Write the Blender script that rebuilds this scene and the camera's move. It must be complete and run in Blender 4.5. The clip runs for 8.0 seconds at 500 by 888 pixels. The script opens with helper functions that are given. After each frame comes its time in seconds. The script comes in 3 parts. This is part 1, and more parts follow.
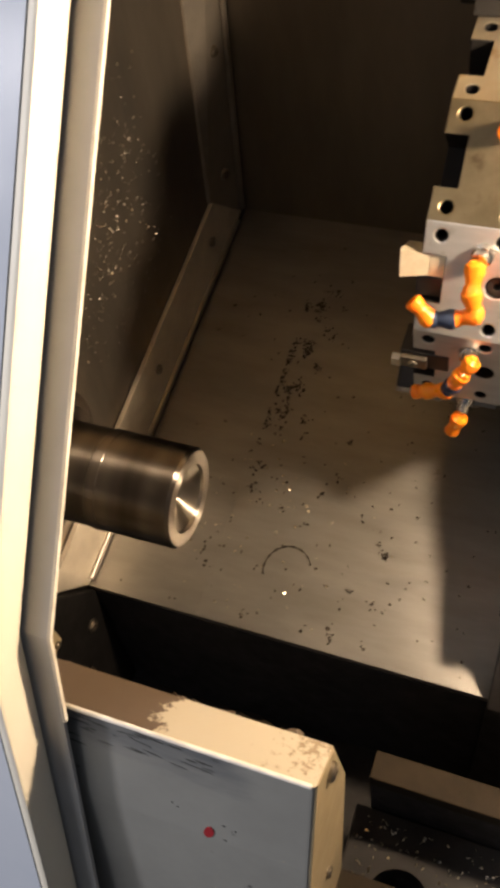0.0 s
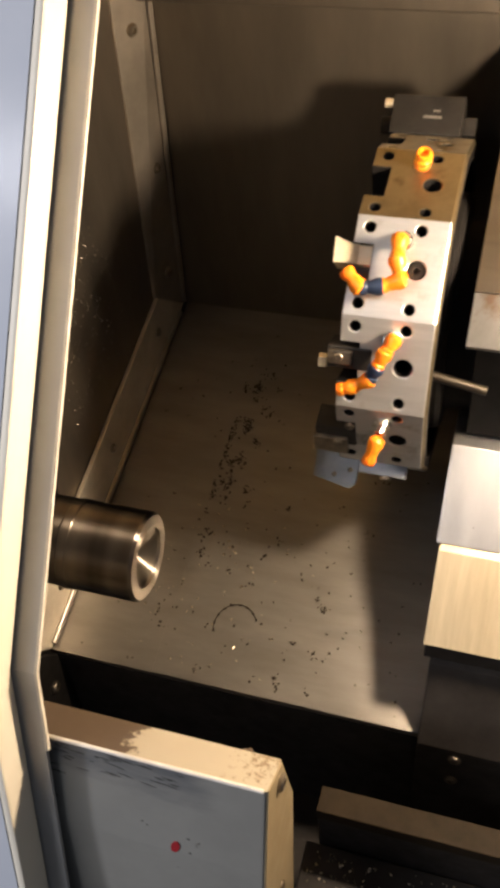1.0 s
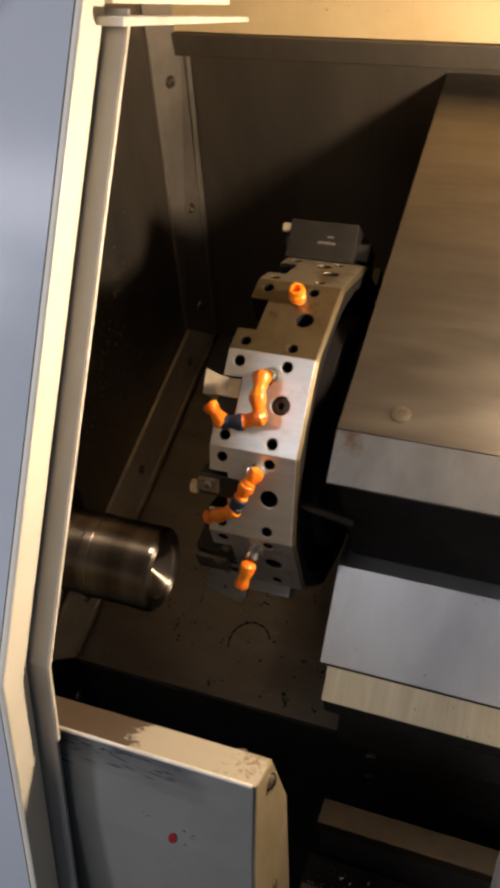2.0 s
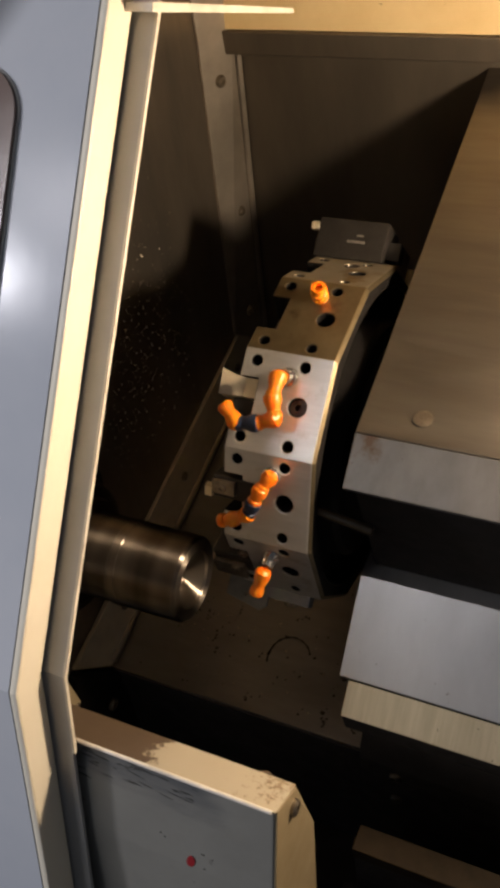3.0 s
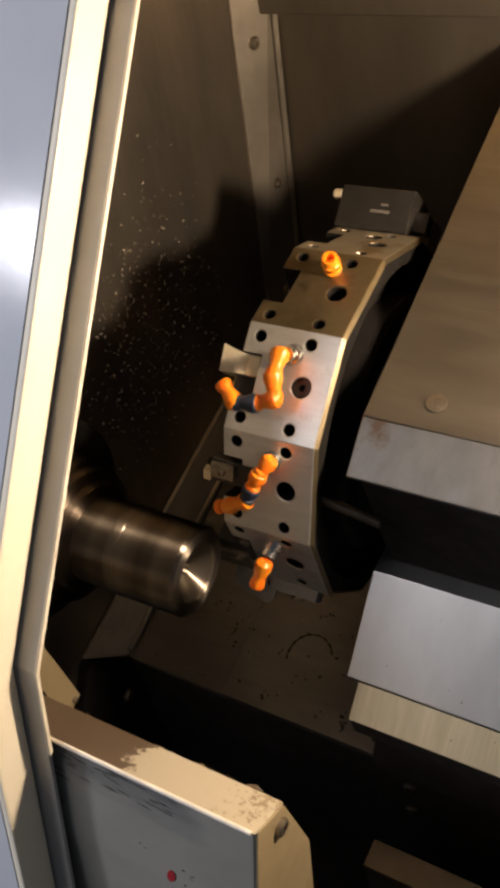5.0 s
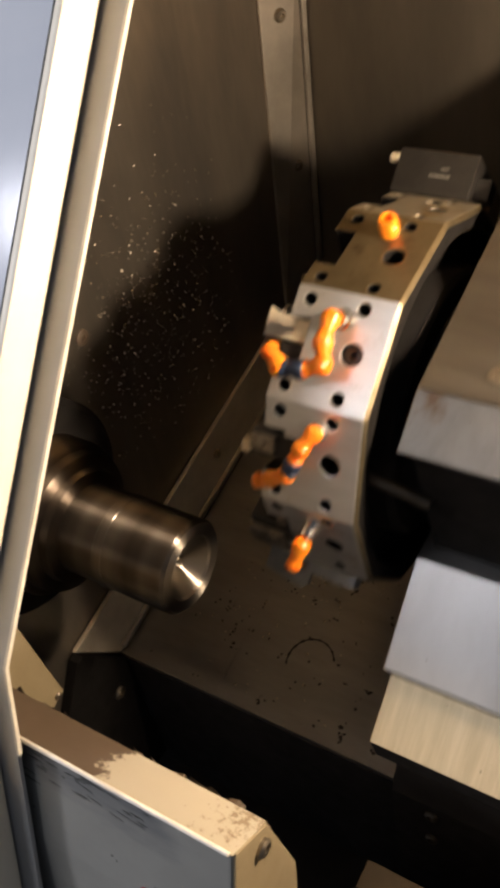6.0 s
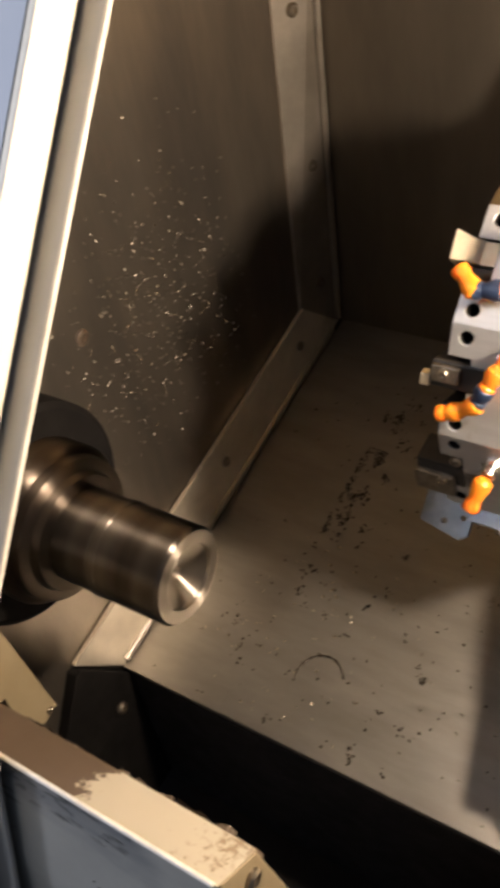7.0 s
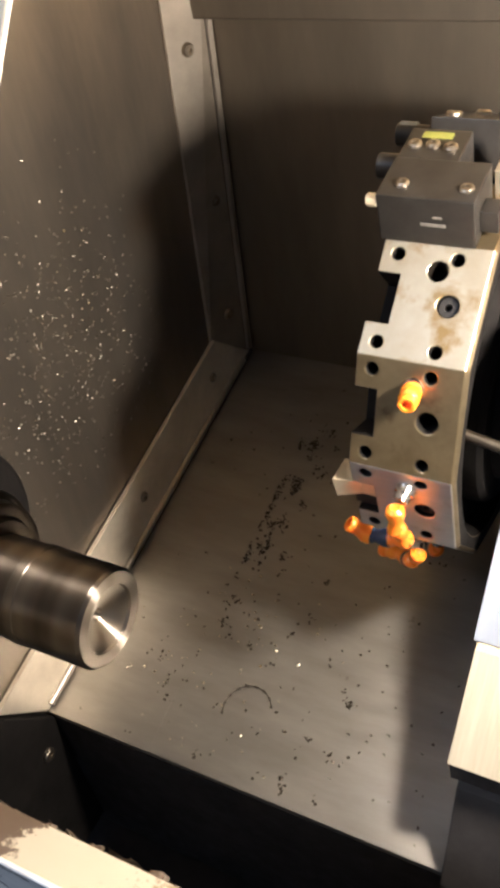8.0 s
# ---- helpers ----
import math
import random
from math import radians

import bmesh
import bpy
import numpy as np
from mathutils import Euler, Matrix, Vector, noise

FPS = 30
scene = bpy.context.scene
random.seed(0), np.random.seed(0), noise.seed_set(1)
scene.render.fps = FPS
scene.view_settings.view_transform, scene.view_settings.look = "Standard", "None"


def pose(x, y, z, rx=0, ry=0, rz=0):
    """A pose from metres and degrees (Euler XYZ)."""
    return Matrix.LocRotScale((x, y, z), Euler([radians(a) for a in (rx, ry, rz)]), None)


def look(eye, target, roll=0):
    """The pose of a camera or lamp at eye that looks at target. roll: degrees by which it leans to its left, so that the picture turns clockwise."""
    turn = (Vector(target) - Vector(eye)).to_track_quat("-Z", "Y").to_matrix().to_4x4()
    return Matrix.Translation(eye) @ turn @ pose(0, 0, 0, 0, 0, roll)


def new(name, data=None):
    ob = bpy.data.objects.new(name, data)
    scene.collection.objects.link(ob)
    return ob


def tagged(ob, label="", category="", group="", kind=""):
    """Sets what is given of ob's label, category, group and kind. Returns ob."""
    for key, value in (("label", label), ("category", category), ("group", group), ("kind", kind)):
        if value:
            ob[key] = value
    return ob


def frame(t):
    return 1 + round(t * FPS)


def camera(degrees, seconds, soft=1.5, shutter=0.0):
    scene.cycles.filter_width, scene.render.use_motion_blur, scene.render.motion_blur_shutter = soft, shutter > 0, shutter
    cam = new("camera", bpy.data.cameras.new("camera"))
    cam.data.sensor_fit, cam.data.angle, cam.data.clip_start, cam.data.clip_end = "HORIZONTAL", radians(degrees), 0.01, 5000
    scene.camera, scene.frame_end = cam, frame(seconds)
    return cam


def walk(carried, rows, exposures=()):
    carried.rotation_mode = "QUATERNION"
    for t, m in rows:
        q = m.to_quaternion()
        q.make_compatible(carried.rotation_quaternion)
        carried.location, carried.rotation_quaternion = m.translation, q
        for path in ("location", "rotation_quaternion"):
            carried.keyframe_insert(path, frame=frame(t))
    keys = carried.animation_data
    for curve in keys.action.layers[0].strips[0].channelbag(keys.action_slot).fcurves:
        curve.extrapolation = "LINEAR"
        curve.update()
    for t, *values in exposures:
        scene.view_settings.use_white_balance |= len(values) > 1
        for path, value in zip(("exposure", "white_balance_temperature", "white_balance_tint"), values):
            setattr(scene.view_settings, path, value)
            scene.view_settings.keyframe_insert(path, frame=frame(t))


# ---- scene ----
# ---- camera ----
cam = camera(31.111, 8.0, soft=4.2, shutter=0.5)
walk(cam, [
    (0.0, pose(0.3776, -0.2901, 0.4998, 37.622, 6.390, 19.980)),
    (0.5, pose(0.3858, -0.3113, 0.5185, 39.449, 5.452, 17.322)),
    (1.0, pose(0.4011, -0.3548, 0.5647, 42.493, 4.593, 16.221)),
    (1.5, pose(0.4259, -0.3875, 0.5980, 43.342, 4.999, 16.714)),
    (1.7, pose(0.4378, -0.3869, 0.5998, 44.392, 5.289, 17.659)),
    (2.8, pose(0.4491, -0.3607, 0.5691, 45.552, 6.660, 23.664)),
    (3.0, pose(0.4560, -0.3580, 0.5699, 45.938, 7.545, 23.533)),
    (3.5, pose(0.4666, -0.3571, 0.5687, 45.391, 7.928, 23.738)),
    (4.0, pose(0.4683, -0.3499, 0.5585, 45.913, 7.651, 24.825)),
    (4.2, pose(0.4768, -0.3402, 0.5563, 45.344, 8.171, 25.140)),
    (5.5, pose(0.4766, -0.2945, 0.5075, 45.865, 9.331, 29.657)),
    (6.0, pose(0.4708, -0.2829, 0.4937, 46.009, 8.592, 30.554)),
    (6.5, pose(0.4743, -0.2711, 0.4819, 47.877, 11.277, 32.733)),
    (6.8, pose(0.4759, -0.2634, 0.4656, 47.373, 10.830, 33.112)),
    (7.0, pose(0.4736, -0.2630, 0.4634, 47.370, 9.386, 32.164)),
    (7.5, pose(0.4723, -0.2623, 0.4642, 47.438, 7.567, 27.604)),
    (8.0, pose(0.4766, -0.2583, 0.4713, 48.019, 8.052, 26.400)),
], exposures=[(0.0, 0.1, 6350, 16), (1.0, 0.03, 6250, 16), (1.5, -0.25, 6050, 16), (2.8, -0.58, 6380, 16), (4.2, -0.58, 6380, 16), (5.5, -0.05, 6250, 16),
               (7.0, 0.0, 5800, 16), (7.5, 0.45, 5400, 14), (8.0, 0.62, 5200, 13)])

# ---- light ----
world = bpy.data.worlds.new("workshop")
scene.world = world
world.use_nodes = True
wbg = world.node_tree.nodes["Background"]
wbg.inputs["Color"].default_value = (0.80, 0.88, 1.0, 1)
wbg.inputs["Strength"].default_value = 0.08

# fluorescent fitting in the workshop, behind the operator's left shoulder
shop_data = bpy.data.lights.new("shop_light", "AREA")
shop_data.shape, shop_data.size, shop_data.size_y = "RECTANGLE", 0.17, 0.07
shop_data.energy = 22.0
shop_data.color = (0.97, 0.975, 1.0)
shop_ob = new("shop_light", shop_data)
shop_ob.matrix_world = look((-1.30, -1.25, 1.42), (0.15, -0.05, 0.15))

# row of ceiling tubes in the workshop, over the operator's side of the machine
row_data = bpy.data.lights.new("ceiling_tubes", "AREA")
row_data.shape, row_data.size, row_data.size_y = "RECTANGLE", 1.2, 0.30
row_data.energy = 33.0
row_data.color = (1.0, 0.99, 0.975)
row_ob = new("ceiling_tubes", row_data)
row_ob.matrix_world = pose(-0.95, -1.45, 1.95)

# ---- materials ----
def mat(name, colour, rough=0.5, metal=0.0, colour2=None, scale=12.0, stretch=(1, 1, 1), bump=0.1, bump_scale=300.0,
        rough2=None, spots=None, spot_amount=0.0, spot_scale=60.0, spot_soft=0.04, spec=0.5, detail=6.0, bump_dist=0.0006, coords="Object"):
    m = bpy.data.materials.new(name)
    m.use_nodes = True
    nt = m.node_tree
    b = nt.nodes["Principled BSDF"]
    b.inputs["Metallic"].default_value = metal
    b.inputs["Specular IOR Level"].default_value = spec
    tc = nt.nodes.new("ShaderNodeTexCoord")
    mp = nt.nodes.new("ShaderNodeMapping")
    mp.inputs["Scale"].default_value = stretch
    nt.links.new(tc.outputs[coords], mp.inputs["Vector"])

    def tex(s, d=detail, src=mp):
        n = nt.nodes.new("ShaderNodeTexNoise")
        n.inputs["Scale"].default_value, n.inputs["Detail"].default_value = s, d
        n.inputs["Roughness"].default_value = 0.65
        nt.links.new(src.outputs[0], n.inputs["Vector"])
        return n

    def ramp(src, lo, hi, a, c):
        r = nt.nodes.new("ShaderNodeValToRGB")
        r.color_ramp.elements[0].position, r.color_ramp.elements[1].position = lo, hi
        r.color_ramp.elements[0].color, r.color_ramp.elements[1].color = a, c
        nt.links.new(src, r.inputs[0])
        return r

    c2 = colour2 or tuple(0.7 * v for v in colour)
    big = tex(scale)
    col = ramp(big.outputs["Fac"], 0.35, 0.68, (*c2, 1), (*colour, 1)).outputs[0]
    if spots:
        iso = nt.nodes.new("ShaderNodeMapping")
        nt.links.new(tc.outputs[coords], iso.inputs["Vector"])
        sp = tex(spot_scale, 4.0, iso)
        fac = ramp(sp.outputs["Fac"], 0.72 - spot_amount, 0.72 + spot_soft - spot_amount, (0, 0, 0, 1), (1, 1, 1, 1)).outputs[0]
        mix = nt.nodes.new("ShaderNodeMix")
        mix.data_type = "RGBA"
        nt.links.new(fac, mix.inputs["Factor"])
        nt.links.new(col, mix.inputs["A"])
        mix.inputs["B"].default_value = (*spots, 1)
        col = mix.outputs["Result"]
    nt.links.new(col, b.inputs["Base Color"])
    fine = tex(bump_scale, 3.0)
    lo, hi = rough, rough2 if rough2 is not None else min(1.0, rough + 0.15)
    rr = nt.nodes.new("ShaderNodeMapRange")
    rr.inputs["From Min"].default_value, rr.inputs["From Max"].default_value = 0.3, 0.7
    rr.inputs["To Min"].default_value, rr.inputs["To Max"].default_value = lo, hi
    nt.links.new(tex(scale * 2.3).outputs["Fac"], rr.inputs["Value"])
    nt.links.new(rr.outputs[0], b.inputs["Roughness"])
    bp = nt.nodes.new("ShaderNodeBump")
    bp.inputs["Strength"].default_value, bp.inputs["Distance"].default_value = bump, bump_dist
    nt.links.new(fine.outputs["Fac"], bp.inputs["Height"])
    nt.links.new(bp.outputs[0], b.inputs["Normal"])
    return m


M_WALL = mat("oily_sheet_steel", (0.33, 0.28, 0.222), 0.32, 0.86, (0.17, 0.15, 0.128), 7, (1, 1, 0.25), 0.12, 160, 0.41)
# strip steel made brighter, the lamp's light on the floor strip in its colour
M_STRIPB = mat("lamplit_strip_steel", (0.82, 0.74, 0.59), 0.36, 0.45, (0.58, 0.51, 0.40), 14, (1, 1, 1), 0.12, 200, 0.46)
# rear wall and lip, a darker tone than the side wall's steel
M_BACK = mat("darker_sheet_steel", (0.235, 0.20, 0.155), 0.34, 0.86, (0.145, 0.125, 0.10), 7, (1, 1, 0.25), 0.12, 160, 0.44)
M_FLOOR = mat("brushed_sheet_steel", (0.36, 0.335, 0.30), 0.33, 0.80, (0.28, 0.26, 0.23), 9, (1, 4, 1), 0.12, 180, 0.44,
              (0.10, 0.085, 0.068), 0.035, 38, 0.12)
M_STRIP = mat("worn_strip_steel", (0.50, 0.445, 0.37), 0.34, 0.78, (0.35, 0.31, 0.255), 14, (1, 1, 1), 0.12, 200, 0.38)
M_BLACK = mat("oily_black_casting", (0.046, 0.041, 0.038), 0.45, 0.0, (0.026, 0.023, 0.021), 22, (1, 1, 1), 0.5, 220, 0.7, spec=0.16)
M_CAST = mat("bare_casting", (0.042, 0.030, 0.018), 0.55, 0.0, (0.026, 0.019, 0.012), 30, (1, 1, 1), 0.3, 260, 0.65, spec=0.08)
M_TURRET = mat("ground_turret_steel", (0.62, 0.61, 0.59), 0.38, 0.80, (0.54, 0.53, 0.51), 26, (1, 6, 6), 0.08, 400, 0.44,
               (0.36, 0.32, 0.25), 0.14, 40, 0.2)
M_STAINED = mat("oil_stained_steel", (0.44, 0.40, 0.315), 0.34, 0.78, (0.35, 0.30, 0.215), 18, (1, 1, 1), 0.10, 300, 0.44,
                (0.25, 0.165, 0.065), 0.21, 30, 0.16)
M_VARNISH = mat("coolant_varnished_steel", (0.25, 0.195, 0.112), 0.30, 0.85, (0.17, 0.13, 0.07), 22, (1, 1, 1), 0.10, 300, 0.40,
                (0.15, 0.11, 0.06), 0.12, 40, 0.12)
# oily steel of holes and slots, darkened to hold their recess shade
M_BORE = mat("oily_steel_in_shade", (0.075, 0.062, 0.046), 0.30, 0.80, (0.045, 0.037, 0.028), 60, (1, 1, 1), 0.1, 300, 0.45)
# near black: shade of the recesses and turret back is put into the colour
M_PIT = mat("shaded_black", (0.014, 0.0125, 0.0115), 0.6, 0.0, (0.008, 0.0072, 0.0068), 30, (1, 1, 1), 0.4, 240, 0.75, spec=0.10)
M_SPECK = mat("wet_metal_specks", (0.40, 0.355, 0.285), 0.46, 0.95, (0.26, 0.23, 0.18), 200, (1, 1, 1), 0.05, 300, 0.4)
M_RIM = mat("oily_rim_steel", (0.24, 0.19, 0.115), 0.34, 0.85, (0.15, 0.12, 0.07), 30, (1, 1, 1), 0.1, 300, 0.45)
M_YELLOW = mat("yellow_paint_mark", (0.30, 0.31, 0.05), 0.45, 0.0, (0.18, 0.18, 0.04), 80, (1, 1, 1), 0.05, 300, 0.55)
# upper panel's cream, yellower than the door edge
M_PANEL = mat("yellow_cream_paint", (0.72, 0.55, 0.29), 0.40, 0.0, (0.64, 0.47, 0.23), 16, (1, 1, 1), 0.06, 300, 0.55, (0.20, 0.13, 0.07), 0.02, 120)
M_COVER = mat("brushed_cover_steel", (0.205, 0.18, 0.145), 0.28, 0.90, (0.16, 0.138, 0.11), 5, (1, 9, 9), 0.06, 300, 0.46)
M_BLOCK = mat("ground_block_steel", (0.70, 0.69, 0.675), 0.32, 0.88, (0.60, 0.59, 0.575), 6, (3, 1, 1), 0.10, 300, 0.46,
              (0.16, 0.12, 0.08), 0.025, 130)
# block steel for the way cover, tinted with the lamp's warm light
M_BLOCKB = mat("lamplit_block_steel", (0.70, 0.585, 0.39), 0.34, 0.70, (0.56, 0.46, 0.29), 10, (14, 1, 1), 0.08, 300, 0.48,
               (0.2, 0.15, 0.09), 0.02, 140)
M_WORK = mat("turned_steel", (0.24, 0.208, 0.172), 0.32, 1.0, (0.07, 0.058, 0.046), 5, (7, 0.4, 0.4), 0.02, 60, 0.38, detail=1.5)
M_FACE = mat("faced_steel", (0.42, 0.375, 0.31), 0.34, 1.0, (0.34, 0.30, 0.25), 14, (1, 1, 1), 0.02, 200, 0.40)
M_CHUCK = mat("collet_nose_steel", (0.17, 0.138, 0.108), 0.33, 1.0, (0.075, 0.06, 0.047), 6, (7, 0.5, 0.5), 0.03, 60, 0.48, detail=1.5)
# pale cream that carries the lamp's light on the faces turned towards it
M_CREAM = mat("lamplit_cream_paint", (0.88, 0.82, 0.68), 0.42, 0.0, (0.83, 0.76, 0.61), 10, (1, 1, 1), 0.06, 300, 0.55,
              (0.16, 0.11, 0.07), 0.012, 150)
M_BLUE = mat("blue_grey_paint", (0.58, 0.605, 0.645), 0.15, 0.0, (0.51, 0.545, 0.60), 6, (1, 1, 1), 0.04, 30, 0.19, spec=0.14, bump_dist=0.002)
M_GREY = mat("grey_frame_paint", (0.46, 0.46, 0.445), 0.42, 0.0, (0.40, 0.40, 0.385), 14, (1, 1, 1), 0.08, 260, 0.6)
M_WHITE = mat("white_sheet_edge", (0.78, 0.74, 0.64), 0.4, 0.0, (0.6, 0.55, 0.46), 40, (1, 1, 1), 0.1, 300, 0.6)
M_ORANGE = mat("orange_hose_plastic", (1.0, 0.32, 0.008), 0.24, 0.0, (0.97, 0.19, 0.006), 40, (1, 1, 1), 0.03, 300, 0.42)
_o = M_ORANGE.node_tree.nodes["Principled BSDF"]
_o.inputs["Subsurface Weight"].default_value = 0.3
_o.inputs["Subsurface Radius"].default_value = (1.0, 0.35, 0.05)
_o.inputs["Subsurface Scale"].default_value = 0.003
M_NAVY = mat("navy_hose_plastic", (0.02, 0.035, 0.075), 0.35, 0.0, (0.015, 0.025, 0.055), 40, (1, 1, 1), 0.03, 300, 0.42)
M_CHROME = mat("plated_fitting", (0.70, 0.67, 0.62), 0.2, 1.0, (0.55, 0.52, 0.47), 60, (1, 1, 1), 0.05, 300, 0.32)
M_BOLT = mat("oily_bolt_steel", (0.36, 0.31, 0.24), 0.3, 0.95, (0.22, 0.185, 0.14), 120, (1, 1, 1), 0.1, 400, 0.45)
M_OXIDE = mat("black_oxide_steel", (0.042, 0.038, 0.034), 0.34, 0.5, (0.026, 0.023, 0.02), 40, (1, 1, 1), 0.12, 300, 0.45)
M_GOLD = mat("ground_tool_steel", (0.84, 0.74, 0.55), 0.28, 0.6, (0.72, 0.61, 0.42), 80, (1, 1, 1), 0.05, 300, 0.36)
M_BLADE = mat("grey_blade_steel", (0.28, 0.30, 0.32), 0.36, 0.7, (0.21, 0.225, 0.24), 60, (1, 1, 1), 0.05, 300, 0.45)
M_RED = mat("red_paint", (0.36, 0.02, 0.025), 0.45, 0.0, (0.28, 0.015, 0.02), 200, (1, 1, 1), 0.05, 300, 0.55)
M_CHIP = mat("steel_chips", (0.10, 0.08, 0.06), 0.3, 0.8, (0.05, 0.04, 0.03), 200, (1, 1, 1), 0.05, 300, 0.45)
M_SHINY = mat("bright_chips", (0.7, 0.62, 0.48), 0.2, 1.0, (0.5, 0.43, 0.32), 200, (1, 1, 1), 0.05, 300, 0.35)
M_GLASS = mat("tinted_window", (0.20, 0.145, 0.125), 0.12, 0.0, (0.17, 0.12, 0.10), 10, (1, 1, 1), 0.01, 100, 0.2)
M_BROWN = mat("dried_oil", (0.11, 0.08, 0.055), 0.42, 0.0, (0.065, 0.046, 0.03), 120, (1, 1, 1), 0.2, 300, 0.55)
M_BAR = mat("engraved_grey", (0.15, 0.14, 0.125), 0.4, 0.5, (0.28, 0.26, 0.23), 120, (1, 1, 1), 0.02, 300, 0.5)
M_LAMP = bpy.data.materials.new("lamp_lens")
M_LAMP.use_nodes = True
_b = M_LAMP.node_tree.nodes["Principled BSDF"]
_b.inputs["Emission Color"].default_value = (1.0, 0.785, 0.52, 1)
_b.inputs["Emission Strength"].default_value = 850.0



def stained(m, stain, axis_limits, noise_scale, reach, soft=0.12, rough=0.4):
    """Lays a stain with a ragged outline over a material: axis_limits are (axis, limit, sign) in object space."""
    nt = m.node_tree
    b = nt.nodes["Principled BSDF"]
    old = b.inputs["Base Color"].links[0].from_socket
    tc = nt.nodes.new("ShaderNodeTexCoord")
    sep = nt.nodes.new("ShaderNodeSeparateXYZ")
    nt.links.new(tc.outputs["Object"], sep.inputs[0])
    n = nt.nodes.new("ShaderNodeTexNoise")
    n.inputs["Scale"].default_value, n.inputs["Detail"].default_value, n.inputs["Roughness"].default_value = noise_scale, 8, 0.7
    mp = nt.nodes.new("ShaderNodeMapping")
    nt.links.new(tc.outputs["Object"], mp.inputs[0])
    nt.links.new(mp.outputs[0], n.inputs["Vector"])
    total = None
    for axis, limit, sign in axis_limits:
        sub = nt.nodes.new("ShaderNodeMath")
        sub.operation = "SUBTRACT"
        sub.inputs[1].default_value = limit
        nt.links.new(sep.outputs[axis], sub.inputs[0])
        mul = nt.nodes.new("ShaderNodeMath")
        mul.operation = "MULTIPLY"
        mul.inputs[1].default_value = sign / reach
        nt.links.new(sub.outputs[0], mul.inputs[0])
        if total is None:
            total = mul.outputs[0]
        else:
            mn = nt.nodes.new("ShaderNodeMath")
            mn.operation = "MINIMUM"
            nt.links.new(total, mn.inputs[0])
            nt.links.new(mul.outputs[0], mn.inputs[1])
            total = mn.outputs[0]
    add = nt.nodes.new("ShaderNodeMath")
    add.operation = "ADD"
    nt.links.new(total, add.inputs[0])
    nt.links.new(n.outputs["Fac"], add.inputs[1])
    mr = nt.nodes.new("ShaderNodeMapRange")
    mr.inputs["From Min"].default_value, mr.inputs["From Max"].default_value = 0.5 - soft / 2, 0.5 + soft / 2
    nt.links.new(add.outputs[0], mr.inputs["Value"])
    mix = nt.nodes.new("ShaderNodeMix")
    mix.data_type = "RGBA"
    nt.links.new(mr.outputs[0], mix.inputs["Factor"])
    nt.links.new(old, mix.inputs["A"])
    mix.inputs["B"].default_value = (*stain, 1)
    nt.links.new(mix.outputs["Result"], b.inputs["Base Color"])
    return mp


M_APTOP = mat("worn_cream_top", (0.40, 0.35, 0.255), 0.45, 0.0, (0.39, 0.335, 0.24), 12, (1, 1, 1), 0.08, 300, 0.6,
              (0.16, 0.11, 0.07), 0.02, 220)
# worn cream of the end cap, darkened to put its shade into the colour
M_APEND = mat("worn_cream_shaded", (0.31, 0.245, 0.145), 0.40, 0.0, (0.25, 0.195, 0.11), 14, (1, 1, 1), 0.08, 300, 0.6,
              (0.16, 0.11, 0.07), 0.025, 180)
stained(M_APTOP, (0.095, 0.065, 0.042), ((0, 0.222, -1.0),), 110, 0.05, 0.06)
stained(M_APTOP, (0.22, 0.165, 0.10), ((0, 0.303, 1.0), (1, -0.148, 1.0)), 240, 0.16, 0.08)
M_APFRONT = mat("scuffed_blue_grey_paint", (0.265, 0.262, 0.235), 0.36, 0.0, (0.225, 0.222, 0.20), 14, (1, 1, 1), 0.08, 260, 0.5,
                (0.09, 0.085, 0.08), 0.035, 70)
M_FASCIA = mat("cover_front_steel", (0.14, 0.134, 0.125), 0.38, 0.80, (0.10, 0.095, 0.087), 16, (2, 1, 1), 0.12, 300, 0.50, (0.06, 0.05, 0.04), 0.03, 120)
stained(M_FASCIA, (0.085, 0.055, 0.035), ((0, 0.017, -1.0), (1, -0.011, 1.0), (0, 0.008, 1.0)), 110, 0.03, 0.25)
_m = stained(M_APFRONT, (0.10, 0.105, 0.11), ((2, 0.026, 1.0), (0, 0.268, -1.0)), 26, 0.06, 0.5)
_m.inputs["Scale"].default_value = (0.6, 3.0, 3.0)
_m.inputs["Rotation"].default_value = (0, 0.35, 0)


def turned(m, amount):
    """Fine turning grooves round the x axis, which draw the gloss out along it."""
    nt = m.node_tree
    b = nt.nodes["Principled BSDF"]
    tn = nt.nodes.new("ShaderNodeTangent")
    tn.direction_type, tn.axis = "RADIAL", "X"
    nt.links.new(tn.outputs[0], b.inputs["Tangent"])
    b.inputs["Anisotropic"].default_value = amount
    b.inputs["Anisotropic Rotation"].default_value = 0.25


for _m in (M_WORK, M_FACE, M_CHUCK):
    turned(_m, 0.97)


# ---- mesh helpers ----
def thing(name, loc, label, category, group="", kind=""):
    ob = new(name)
    ob.empty_display_size = 0.02
    ob.location = loc
    return tagged(ob, label, category, group, kind)


def part(name, bm, material, parent=None, label="", smooth=False):
    me = bpy.data.meshes.new(name)
    bmesh.ops.recalc_face_normals(bm, faces=bm.faces)
    if smooth:
        for f in bm.faces:
            f.smooth = True
        for e in bm.edges:
            if len(e.link_faces) == 2 and e.calc_face_angle() > radians(38):
                e.smooth = False
    bm.to_mesh(me)
    bm.free()
    me.materials.append(material)
    ob = new(name, me)
    ob.parent = parent
    if label:
        ob["label"] = label
    return ob


